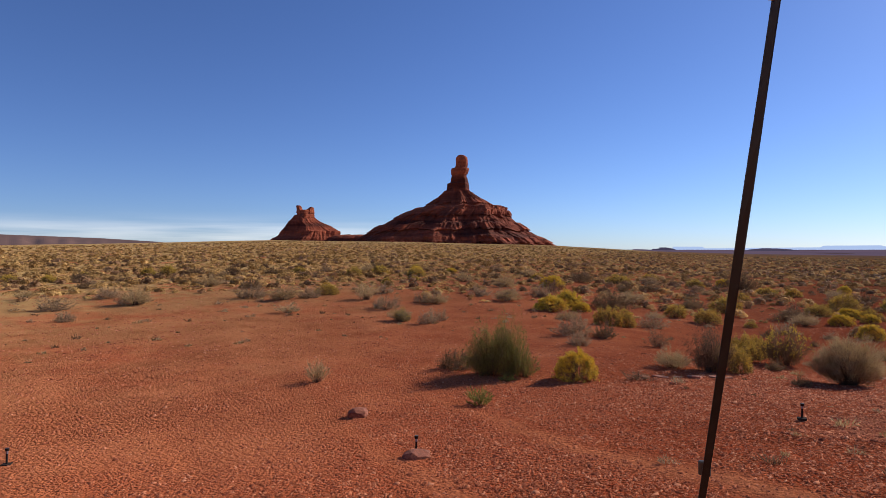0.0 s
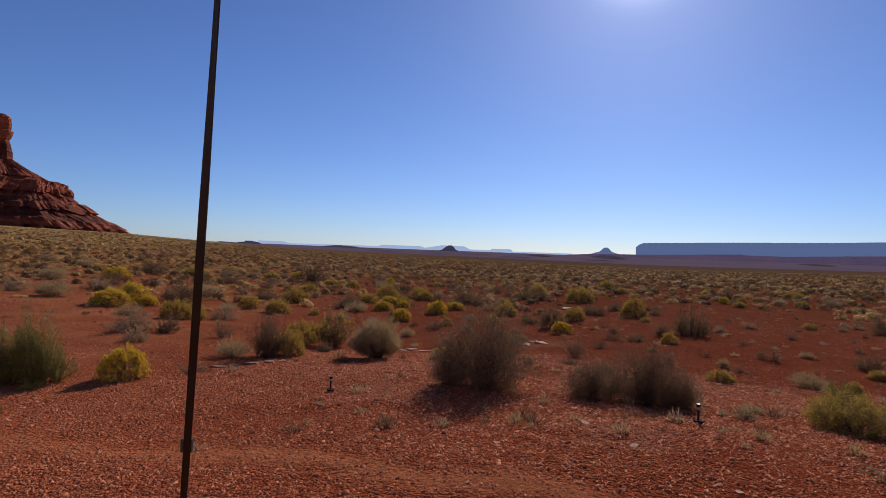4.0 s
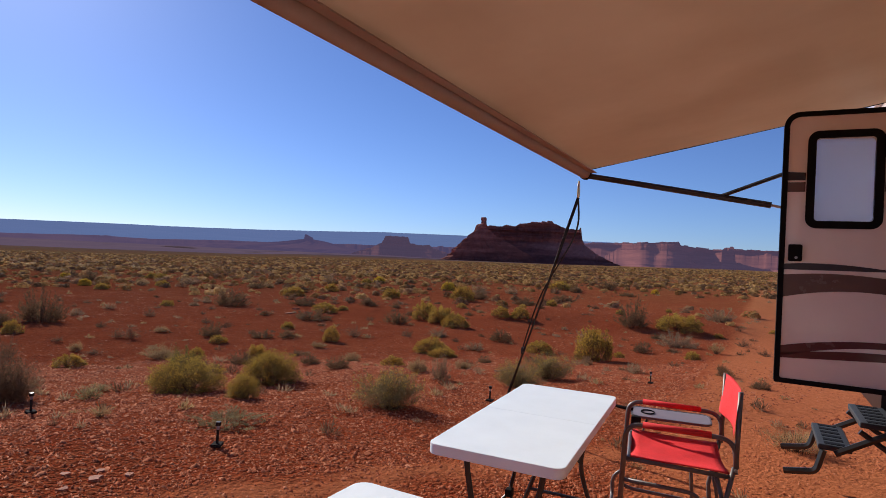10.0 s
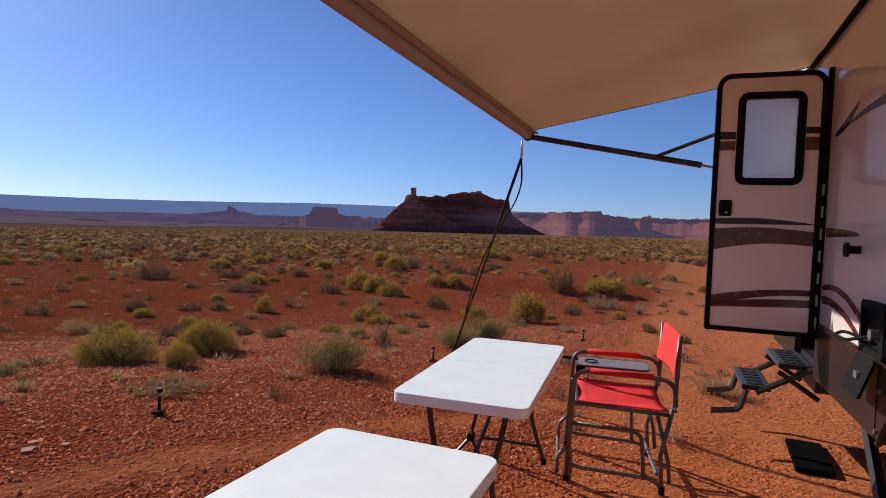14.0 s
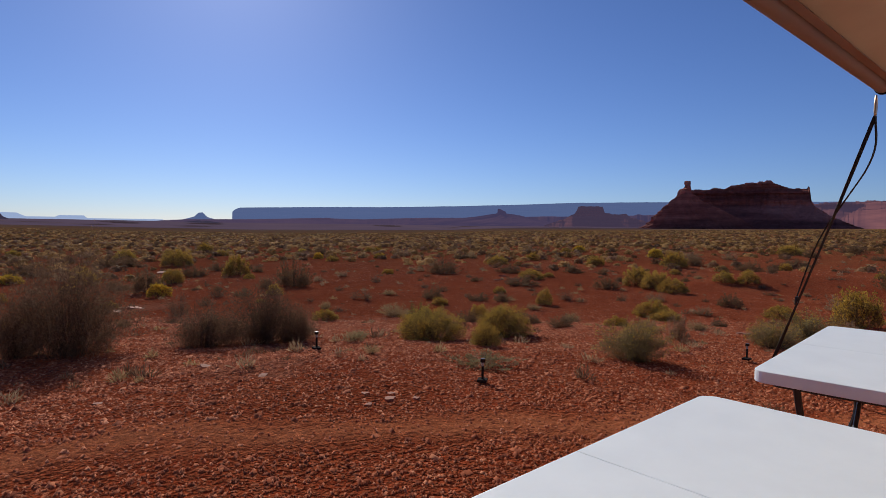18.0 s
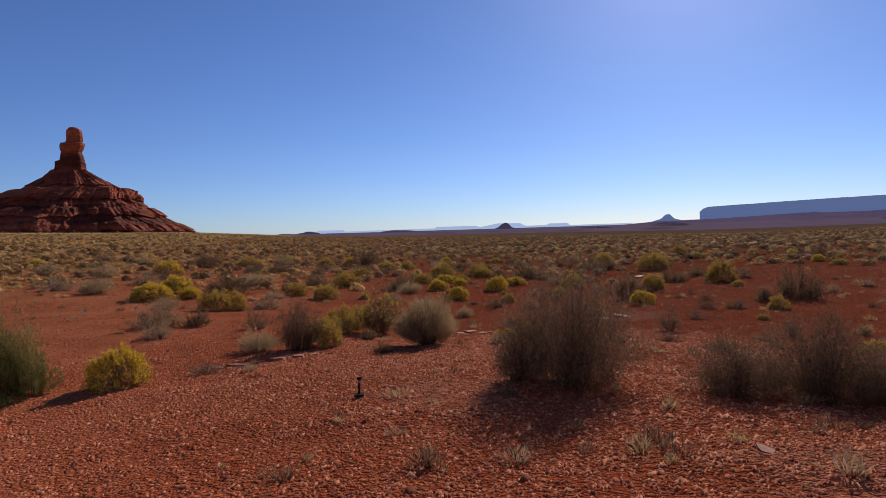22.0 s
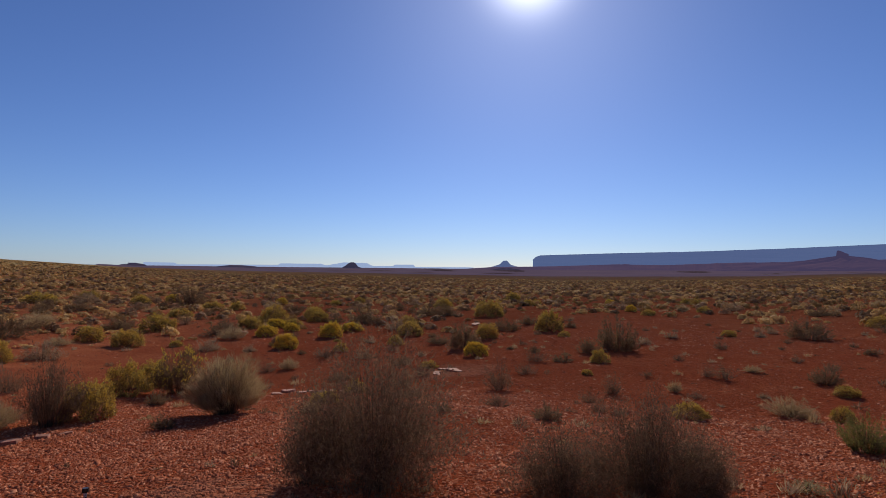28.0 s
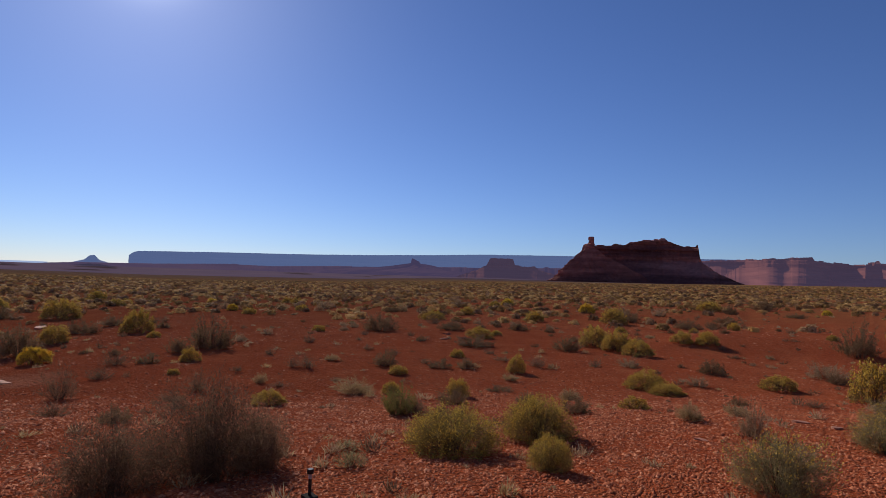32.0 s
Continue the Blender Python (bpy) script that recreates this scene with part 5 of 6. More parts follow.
lay_stone(-4.72, 4.75, 0.115, 1, STONE, "rounded pinkish rock lying on bare red soil", 0.75)
lay_stone(-3.1, 3.8, 0.12, 9, STONE, "flat red stone weighing down a path light", 0.4)
for i, (x, y, s_) in enumerate(((2.17, 2.99, 0.055), (2.1, 3.14, 0.04), (2.26, 3.1, 0.035), (2.0, 2.95, 0.035), (1.8, 3.86, 0.05), (1.67, 4.52, 0.05), (8.48, 3.4, 0.11), (8.3, 3.05, 0.08), (2.32, 2.93, 0.04), (0.9, 4.0, 0.04))):
    lay_stone(x, y, s_, i + 20, PALE_STONE, "flat pale pink sandstone slab in gravel", 0.18)
for i, (x, y, s_) in enumerate(((0.2, 12.3, 0.12), (0.38, 12.55, 0.16), (0.57, 12.35, 0.13), (0.72, 12.6, 0.09), (0.9, 12.4, 0.15), (1.1, 12.7, 0.12), (1.25, 12.5, 0.08), (-2.7, 8.62, 0.1), (-2.5, 8.75, 0.13), (-2.28, 8.86, 0.1), (-2.08, 9.0, 0.14), (-1.85, 9.12, 0.11), (-1.68, 9.2, 0.07), (3.1, 13.6, 0.16), (3.5, 13.8, 0.2), (3.35, 14.2, 0.12), (15.38, 13.5, 0.2), (16.3, 14.9, 0.2), (14.9, 13.9, 0.15), (-1.6, 23.6, 0.35), (7.1, 24.6, 0.3), (6.5, 3.92, 0.07))):
    lay_stone(x, y, s_, i + 50, LEDGE, "low ledge of pale pink sandstone", 0.16)


def gravel(name, label, n_, r0, reach, power, fade, size, seed):
    """Loose flat chips, thin on the wheel tracks and the trodden patch."""
    rng = np.random.default_rng(seed)
    r = r0 + reach * rng.random(n_) ** power
    t = np.radians(rng.uniform(-25, 178, n_))
    x, y = r * np.cos(t), r * np.sin(t)
    keep, z = [], []
    for i in range(n_):
        xi, yi = float(x[i]), float(y[i])
        dens = 0.85 + 0.7 * noise.noise((xi * 0.45, yi * 0.45, 2.0))
        along = 0.453 * xi + 0.891 * yi + 0.3 * noise.noise((xi * 0.8, yi * 0.8, 6.0))
        if min(abs(along - 3.19), abs(along - 1.75)) < 0.2:
            dens *= 0.25
        dens *= min(1.0, max(0.0, (r0 + reach - math.hypot(xi, yi)) / fade))
        if yi < 0.8:
            dens *= 0.22
        if r0 > 5:
            dens = min(dens, dens + 1.3 * noise.noise((xi * 0.12, yi * 0.12, 7.0)) - 0.1)
        if xi < -2.5 and r0 < 5:
            dens *= max(0.16, 1 + (xi + 2.5) * 0.3)
        if dens > rng.random():
            keep.append(i)
            z.append(rough_ground(xi, yi))
    k = len(keep)
    x, y, z = x[keep], y[keep], np.array(z)
    s = size + 0.0085 * rng.random(k) ** 1.9 + 0.014 * (rng.random(k) < 0.035) * rng.random(k) + 0.0005 * np.hypot(x, y)
    turn = rng.uniform(0, 6.28, (k, 1))
    # a broken lump: four-sided foot under a slanting ridge
    lx = np.array([-1.0, 1.0, 1.0, -1.0, -0.45, 0.5]) * s[:, None] * rng.uniform(0.75, 1.4, (k, 6))
    ly = np.array([-0.75, -0.75, 0.75, 0.75, 0.1, -0.1]) * s[:, None] * rng.uniform(0.6, 1.2, (k, 6))
    cx, sy = lx * np.cos(turn) - ly * np.sin(turn), lx * np.sin(turn) + ly * np.cos(turn)
    rise = s[:, None] * np.array([0, 0, 0, 0, 1.0, 1.0]) * rng.uniform(0.25, 0.85, (k, 6)) - np.array([1, 1, 1, 1, 0, 0]) * 0.006
    v = np.stack([x[:, None] + cx, y[:, None] + sy, z[:, None] + rise], 2).reshape(-1, 3)
    tri = np.array([(0, 1, 5), (0, 5, 4), (1, 2, 5), (2, 3, 4), (2, 4, 5), (3, 0, 4)])
    f_ = (np.arange(k)[:, None, None] * 6 + tri).reshape(-1, 3)
    m, n, l, b = material("loose_" + name)
    g = n.new("ShaderNodeNewGeometry")
    c = ramp(n, l, g.outputs["Random Per Island"], [(0.0, (0.2, 0.053, 0.027)), (0.4, (0.34, 0.093, 0.043)), (0.8, (0.47, 0.148, 0.07)), (1.0, (0.58, 0.235, 0.13))])
    l.new(c, b.inputs["Base Color"])
    b.inputs["Roughness"].default_value = 0.95
    b.inputs["Specular IOR Level"].default_value = 0.1
    me = bpy.data.meshes.new(name)
    me.vertices.add(len(v))
    me.vertices.foreach_set("co", v.astype(np.float32).ravel())
    me.loops.add(len(f_) * 3)
    me.loops.foreach_set("vertex_index", f_.astype(np.int32).ravel())
    me.polygons.add(len(f_))
    me.polygons.foreach_set("loop_start", np.arange(0, len(f_) * 3, 3, dtype=np.int32))
    me.update(calc_edges=True)
    me.materials.append(m)
    tagged(new(name, me), label, "gravel", kind="stuff")


gravel("gravel", "loose red and pinkish gravel chips", 360000, 0.7, 12.5, 0.8, 5.0, 0.0056, 4)
gravel("stone_scatter", "scattered small red stones on open soil", 120000, 6.5, 36.0, 0.85, 26.0, 0.008, 14)

# ---- plants ----
LEAF = {
    "yel": leafy("rabbitbrush_sprigs", (0.15, 0.099, 0.034), (0.28, 0.188, 0.064), (0.41, 0.28, 0.1), 0.24),
    # dimmer copy of the yellow bloom; backlit dullness put into its colour
    "ochre": leafy("ochre_bloom", (0.44, 0.293, 0.05), (0.6, 0.403, 0.07), (0.74, 0.51, 0.1), 0.18),
    "bloom": leafy("yellow_bloom", (0.58, 0.395, 0.045), (0.76, 0.535, 0.062), (0.88, 0.65, 0.1), 0.14),
    "sage": leafy("grey_sage", (0.2, 0.13, 0.075), (0.37, 0.25, 0.145), (0.54, 0.385, 0.235), 0.3),
    "tan": leafy("straw_sprigs", (0.25, 0.165, 0.08), (0.43, 0.3, 0.15), (0.6, 0.435, 0.235), 0.3),
    "dark": leafy("dark_olive_sprigs", (0.095, 0.058, 0.032), (0.19, 0.118, 0.062), (0.3, 0.193, 0.1), 0.3),
    "green": leafy("green_sprigs", (0.095, 0.086, 0.028), (0.19, 0.17, 0.048), (0.32, 0.28, 0.078)),
    "twig": leafy("dry_twigs", (0.12, 0.066, 0.038), (0.22, 0.13, 0.075), (0.36, 0.23, 0.14), 0.25),
    "scrubby": leafy("greasewood_twigs", (0.075, 0.042, 0.026), (0.15, 0.088, 0.054), (0.28, 0.178, 0.108), 0.35),
    "far_yel": leafy("far_rabbitbrush", (0.22, 0.125, 0.045), (0.35, 0.2, 0.07), (0.5, 0.295, 0.1), 0.24, True),
    "far_sage": leafy("far_sage", (0.24, 0.136, 0.068), (0.37, 0.213, 0.107), (0.5, 0.295, 0.155), 0.24, True),
    "far_dark": leafy("far_dark_scrub", (0.14, 0.078, 0.04), (0.23, 0.13, 0.065), (0.32, 0.187, 0.092), 0.24, True),
    "far_tan": leafy("far_straw", (0.4, 0.242, 0.09), (0.57, 0.356, 0.135), (0.75, 0.485, 0.195), 0.32, True),
    "dome": leafy("rabbitbrush_stalks", (0.16, 0.115, 0.036), (0.3, 0.217, 0.066), (0.45, 0.33, 0.098), 0.3),
    "sagegreen": leafy("grey_green_sprigs", (0.13, 0.105, 0.05), (0.25, 0.205, 0.098), (0.38, 0.32, 0.155), 0.3),
    "pale": leafy("pale_green_sprigs", (0.17, 0.135, 0.07), (0.29, 0.24, 0.12), (0.42, 0.35, 0.19)),
    "stem": leafy("bark_stems", (0.05, 0.035, 0.025), (0.09, 0.065, 0.045), (0.15, 0.11, 0.08), 0.05),
}


def sprigs(rng, count, r, h, lo, hi, length, width, up=0.4, lobes=6, squash=1.0, jit=0.26):
    """Thin pointed sprigs that fill a clump of overlapping lobes, with an uneven outline."""
    t = rng.uniform(0, 2 * np.pi, lobes)
    off = np.sqrt(rng.random(lobes)) * 0.55
    cx, cy = off * np.cos(t), off * np.sin(t)
    lr = rng.uniform(0.38, 0.58, lobes) * (1.15 - 0.3 * off)
    lh = rng.uniform(0.62, 1.1, lobes) * (1.08 - 1.5 * off ** 2)
    if lobes == 1:
        cx, cy, lr, lh = cx * 0, cy * 0, lr * 0 + 1, lh * 0 + 1
    w8 = lr ** 2 * lh
    k = rng.choice(lobes, count, p=w8 / w8.sum())
    t = rng.uniform(0, 2 * np.pi, count)
    cosp = rng.uniform(0.0, 1, count) ** squash
    sinp = np.sqrt(1 - cosp ** 2)
    share = lo + (hi - lo) * rng.random(count) ** 0.6
    d = np.stack([sinp * np.cos(t), sinp * np.sin(t), cosp], 1)
    base = d * share[:, None] * np.stack([lr[k] * r, lr[k] * r, lh[k] * h], 1)
    base += np.stack([cx[k] * r, cy[k] * r, np.zeros(count)], 1)
    out = base * np.array([1 / r, 1 / r, 0.7 / h])
    way = out * 0.7 + d * 0.5 + np.array([0, 0, up]) + rng.normal(0, jit, (count, 3))
    way /= np.linalg.norm(way, axis=1)[:, None]
    ln = length * rng.uniform(0.5, 1.35, count)[:, None]
    side = np.cross(way, rng.normal(0, 1, (count, 3)))
    side /= np.linalg.norm(side, axis=1)[:, None] + 1e-9
    w = width * rng.uniform(0.6, 1.3, count)[:, None]
    base = base - way * ln * 0.5
    base[:, 2] = np.maximum(base[:, 2], 0.0)
    mid = base + way * ln * 0.55 + side * w * 0.5
    mid2 = base + way * ln * 0.55 - side * w * 0.5
    tip = base + way * ln
    vs_ = np.stack([base, mid, tip, mid2], 1).reshape(-1, 3)
    fs_ = np.arange(count * 4).reshape(-1, 4)
    return vs_, fs_


def bush(name, seed, label, leaf, n_stem=90, per=40, ln=0.13, wd=0.018, spread=78, foot=0.25, lo=0.3, jit=0.45, arch=0.5, lobes=0.2, bloom=0, head=(0.05, 0.024), dry=0.0, stem_w=0.006, up=0.3, fuzz=0.03, flower="bloom"):
    """A shrub one wide and one high: stems that fan from its foot, set with sprigs, flower heads at the tips."""
    g = np.random.default_rng(seed)
    ob = thing(name, 0, 0, 0, label=label, category="shrub", group="desert shrubs")
    az = g.uniform(0, 2 * np.pi, n_stem)
    th = np.radians(spread) * np.sqrt(g.random(n_stem))
    bump_ = np.ones(n_stem)
    for k in range(2, 8):
        bump_ += lobes * g.uniform(0.3, 0.8) * np.cos(k * az + g.uniform(0, 6.28)) * np.cos(k * th * 0.9 + g.uniform(0, 6.28))
    reach = bump_ * g.uniform(0.8, 1.0, n_stem)
    tip = np.stack([np.sin(th) * np.cos(az), np.sin(th) * np.sin(az), np.cos(th)], 1) * reach[:, None]
    b0 = np.stack([np.cos(az), np.sin(az), np.zeros(n_stem)], 1) * (foot * np.sqrt(g.random(n_stem)) * np.clip(th / 1.0, 0.3, 1.2))[:, None]
    b0[:, 2] = -0.02
    ctl = b0 + (tip - b0) * np.array([0.2 + 0.6 * arch, 0.2 + 0.6 * arch, 0.8 - 0.6 * arch]) + g.normal(0, 0.05, (n_stem, 3))

    def along(i, t):
        t = t[:, None]
        p_ = b0[i] * (1 - t) ** 2 + ctl[i] * 2 * t * (1 - t) + tip[i] * t * t
        d_ = (ctl[i] - b0[i]) * (1 - t) + (tip[i] - ctl[i]) * t
        return p_, d_ / (np.linalg.norm(d_, axis=1)[:, None] + 1e-9)

    def blades(i, t, length, width, scatter, lift_):
        count_ = len(i)
        p_, d_ = along(i, t)
        way = d_ + g.normal(0, scatter, (count_, 3)) + np.array([0, 0, lift_])
        way /= np.linalg.norm(way, axis=1)[:, None] + 1e-9
        side = np.cross(way, g.normal(0, 1, (count_, 3)))
        side /= np.linalg.norm(side, axis=1)[:, None] + 1e-9
        l_ = length * g.uniform(0.5, 1.35, (count_, 1))
        w_ = width * g.uniform(0.6, 1.3, (count_, 1))
        p_ = p_ + g.normal(0, fuzz, (count_, 3)) - way * l_ * 0.3
        q_ = np.stack([p_, p_ + way * l_ * 0.55 + side * w_ * 0.5, p_ + way * l_, p_ + way * l_ * 0.55 - side * w_ * 0.5], 1).reshape(-1, 3)
        q_[:, 2] = np.maximum(q_[:, 2], 0.0)
        return q_

    count_ = n_stem * per
    every = np.tile(np.arange(n_stem), per)
    foliage = blades(every, lo + (1 - lo) * g.random(count_) ** 0.75, ln, wd, jit, up)
    wide = np.percentile(np.hypot(foliage[:, 0], foliage[:, 1]), 97)
    high = np.percentile(foliage[:, 2], 98.5)
    fit_ = np.array([1 / wide, 1 / wide, 1 / high])
    steps = np.linspace(0, 0.97, 5)
    pts, wid = [], []
    for t in steps:
        p_, d_ = along(np.arange(n_stem), np.full(n_stem, t))
        pts.append(p_)
        wid.append(stem_w * (1 - 0.75 * t))
    side = np.stack([-np.sin(az), np.cos(az), g.uniform(-0.3, 0.3, n_stem)], 1)
    ribbon = np.stack([q for p_, w_ in zip(pts, wid) for q in (p_ - side * w_, p_ + side * w_)], 1).reshape(-1, 3)
    quads = [(10 * i + 2 * j, 10 * i + 2 * j + 1, 10 * i + 2 * j + 3, 10 * i + 2 * j + 2) for i in range(n_stem) for j in range(4)]
    tagged(mesh_object("branchwork", ribbon * fit_, quads, LEAF["stem"], ob), kind="stuff")
    tagged(mesh_object("foliage", foliage * fit_, np.arange(count_ * 4).reshape(-1, 4), LEAF[leaf], ob), kind="stuff")
    if dry:
        m_ = int(count_ * dry)
        v = blades(g.integers(0, n_stem, m_), 0.25 + 0.75 * g.random(m_), ln * 1.5, wd * 0.5, jit * 1.2, up)
        tagged(mesh_object("dry_growth", v * fit_, np.arange(m_ * 4).reshape(-1, 4), LEAF["twig"], ob), kind="stuff")
    if bloom:
        v = blades(g.choice(n_stem, bloom, p=(tip[:, 2] + 0.1).clip(0.05) / (tip[:, 2] + 0.1).clip(0.05).sum()), 0.9 + 0.13 * g.random(bloom), head[0], head[1], 0.9, 0.25)
        tagged(mesh_object("bloom", v * fit_, np.arange(bloom * 4).reshape(-1, 4), LEAF[flower], ob, "yellow flower heads"), kind="stuff")
    return ob


PROTO = {
    "yel": (3, lambda i: bush("rabbitbrush", 11 + i, "rounded rabbitbrush in yellow bloom on red soil", "yel", 170, 34, 0.085, 0.026, 86, 0.45, 0.55, 1.2, 0.4, 0.1, 2300, (0.06, 0.045), up=0.05, fuzz=0.05, flower="ochre")),
    "gold": (3, lambda i: bush("rabbitbrush", 15 + i, "golden rabbitbrush in full bloom on red soil", "yel", 210, 30, 0.075, 0.024, 86, 0.5, 0.55, 1.2, 0.35, 0.08, 6500, (0.055, 0.042), up=0.0, fuzz=0.045)),
    "dome": (3, lambda i: bush("rabbitbrush", 21 + i, "yellow-green domed rabbitbrush on red gravel", "dome", 340, 56, 0.075, 0.009, 85, 0.45, 0.4, 0.8, 0.35, 0.08, 3200, (0.042, 0.022), 0.08, up=0.05, fuzz=0.045, flower="ochre")),
    "dome2": (2, lambda i: bush("rabbitbrush", 31 + i, "grey-green rabbitbrush with yellow tips", "sagegreen", 210, 50, 0.11, 0.009, 74, 0.35, 0.2, 0.8, 0.4, 0.2, 1100, (0.045, 0.02), 0.2, up=0.1, fuzz=0.05, flower="ochre")),
    "mat": (1, lambda i: bush("mat_plant", 37, "low mat of pale green growth on gravel", "pale", 120, 45, 0.12, 0.014, 86, 0.7, 0.3, 0.6, 0.4, 0.3)),
    "tallgreen": (2, lambda i: bush("green_shrub", 75 + i, "tall bushy green shrub with dry twigs at its foot", "green", 240, 66, 0.06, 0.013, 74, 0.4, 0.15, 1.3, 0.2, 0.35, dry=0.16, up=0.0, fuzz=0.06)),
    "green": (2, lambda i: bush("green_shrub", 71 + i, "bushy green shrub with dry twigs at its foot", "green", 110, 60, 0.1, 0.014, 76, 0.4, 0.2, 0.85, 0.5, 0.3, dry=0.2, up=0.1)),
    "sage": (3, lambda i: bush("sagebrush", 41 + i, "low grey sagebrush clump", "sage", 120, 34, 0.09, 0.02, 84, 0.5, 0.3, 1.0, 0.5, 0.35, dry=0.4, up=0.1)),
    "tan": (3, lambda i: bush("dry_shrub", 51 + i, "rounded straw-coloured dry shrub", "tan", 150, 34, 0.14, 0.012, 78, 0.35, 0.25, 0.55, 0.4, 0.2, dry=0.25)),
    "brush": (1, lambda i: bush("dry_shrub", 57, "large rounded straw-tipped shrub narrow at its dark foot", "tan", 460, 46, 0.13, 0.005, 68, 0.26, 0.4, 0.32, 0.3, 0.16, dry=0.45, stem_w=0.004)),
    "dark": (3, lambda i: bush("blackbrush", 61 + i, "dark olive desert shrub", "dark", 130, 40, 0.08, 0.022, 82, 0.45, 0.3, 1.1, 0.5, 0.3, dry=0.3, up=0.1)),
    "olive": (1, lambda i: bush("rabbitbrush", 67, "dark olive rabbitbrush with a few yellow tips", "dark", 140, 50, 0.1, 0.012, 70, 0.35, 0.2, 0.7, 0.45, 0.2, 800, (0.06, 0.026), 0.15, up=0.15)),
    "twig": (3, lambda i: bush("dry_shrub", 81 + i, "low brown leafless shrub", "twig", 110, 24, 0.13, 0.01, 78, 0.4, 0.2, 0.85, 0.5, 0.35, dry=0.4, up=0.15)),
    "upright": (1, lambda i: bush("greasewood", 87, "upright brown-green twiggy bush", "scrubby", 200, 44, 0.075, 0.011, 66, 0.5, 0.2, 1.1, 0.45, 0.3, dry=0.2, up=0.1, fuzz=0.06)),
    "big": (1, lambda i: bush("greasewood", 91, "large brown twiggy bush with dense upright branches", "scrubby", 800, 36, 0.05, 0.006, 80, 0.4, 0.2, 1.3, 0.2, 0.14, dry=0.06, stem_w=0.002, up=0.05, fuzz=0.055)),
    "bigw": (1, lambda i: bush("greasewood", 99, "wide brown twiggy bush with dense dry branches", "scrubby", 700, 34, 0.055, 0.0072, 82, 0.45, 0.2, 1.3, 0.2, 0.2, dry=0.08, stem_w=0.0025, up=0.05, fuzz=0.06)),
    "bigs": (2, lambda i: bush("greasewood", 97 + 4 * i, "brown twiggy bush with pale dead stems", "scrubby", 400, 30, 0.075, 0.01, 82, 0.45, 0.2, 1.3, 0.2, 0.25, dry=0.2, stem_w=0.0035, up=0.05, fuzz=0.07)),
    "weed": (1, lambda i: bush("green_weed", 101, "small green weed on bare gravel", "green", 60, 22, 0.2, 0.03, 76, 0.25, 0.2, 0.6)),
    "grass": (2, lambda i: bush("grass_tuft", 111 + i, "dry pale grass tuft", "tan", 130, 6, 0.4, 0.014, 62, 0.35, 0.3, 0.3, 0.3, 0.2)),
    "straw": (1, lambda i: bush("grass_tuft", 121, "fine dry straw tuft beside the trailer steps", "tan", 260, 5, 0.4, 0.008, 66, 0.6, 0.3, 0.3, 0.3, 0.3)),
    "pale": (2, lambda i: bush("grass_tuft", 115 + i, "pale green grass tuft on gravel", "pale", 120, 9, 0.3, 0.016, 72, 0.35, 0.2, 0.4, 0.4, 0.2)),
}
MADE = {}


def plant(kind, x, y, r, h, rng):
    i = rng.randrange(PROTO[kind][0])
    m = pose(x, y, rough_ground(x, y) - 0.01 * r, rng.uniform(-3, 3), rng.uniform(-3, 3), rng.uniform(0, 360))
    if (kind, i) in MADE:
        ob = copy_thing(MADE[kind, i], m)
    else:
        ob = MADE[kind, i] = PROTO[kind][1](i)
    ob.matrix_basis = m @ Matrix.Diagonal((r, r, h, 1))
    return ob


rng = random.Random(8)
TAKEN = []


def grow(kind, places):
    """Shrubs of one kind: x, y, half the width and the height of each."""
    for x, y, r, h in places:
        plant(kind, x, y, r * 1.06, h * 1.05, rng)
        TAKEN.append((x, y))


grow("sage", [(-19.18, 13.59, 0.7, 0.44), (-17.28, 14.82, 0.5, 0.39), (-16.26, 17.86, 0.6, 0.36), (-12.74, 16.11, 0.34, 0.34), (-12.6, 14.06, 0.53, 0.39), (-9.17, 11.81, 0.29, 0.33), (-9.35, 12.56, 0.23, 0.28), (-12.49, 19.48, 0.55, 0.4), (-11.15, 22.11, 0.54, 0.43), (-20.8, 7.5, 0.54, 0.4), (-17.6, 6.6, 0.3, 0.25), (-23.3, 10.2, 0.5, 0.42)])  # west
grow("sage", [(-5.27, 12.11, 0.46, 0.41), (-4.66, 10.92, 0.27, 0.23), (-5.05, 17.17, 0.44, 0.38), (-1.94, 19.29, 0.33, 0.3), (-11.27, 38.05, 0.85, 0.53)])  # north west
grow("sage", [(13.85, 7.51, 0.25, 0.19), (15.45, 3.9, 0.39, 0.29), (6.97, 3.6, 0.14, 0.28), (16.84, 1.96, 0.54, 0.34)])  # east
grow("tan", [(-17.42, 13.74, 0.51, 0.47), (-12.24, 16.23, 0.42, 0.37), (-10.72, 18.57, 0.51, 0.44), (-20.4, 9.8, 0.6, 0.5)])  # west
grow("tan", [(-7.01, 15.55, 0.35, 0.28), (-7.87, 23.66, 0.54, 0.43), (-5.76, 19.83, 0.35, 0.19), (-2.57, 9.7, 0.28, 0.27)])  # north west
grow("tan", [(0.25, 15.9, 0.23, 0.23)])  # north
grow("tan", [(6.25, 10.66, 0.11, 0.16), (6.76, 8.97, 0.3, 0.22)])  # north east
grow("tan", [(7.67, 4.37, 0.16, 0.18), (8.57, 4.09, 0.14, 0.12)])  # east
grow("yel", [(-17.81, 16.2, 0.48, 0.39)])  # west
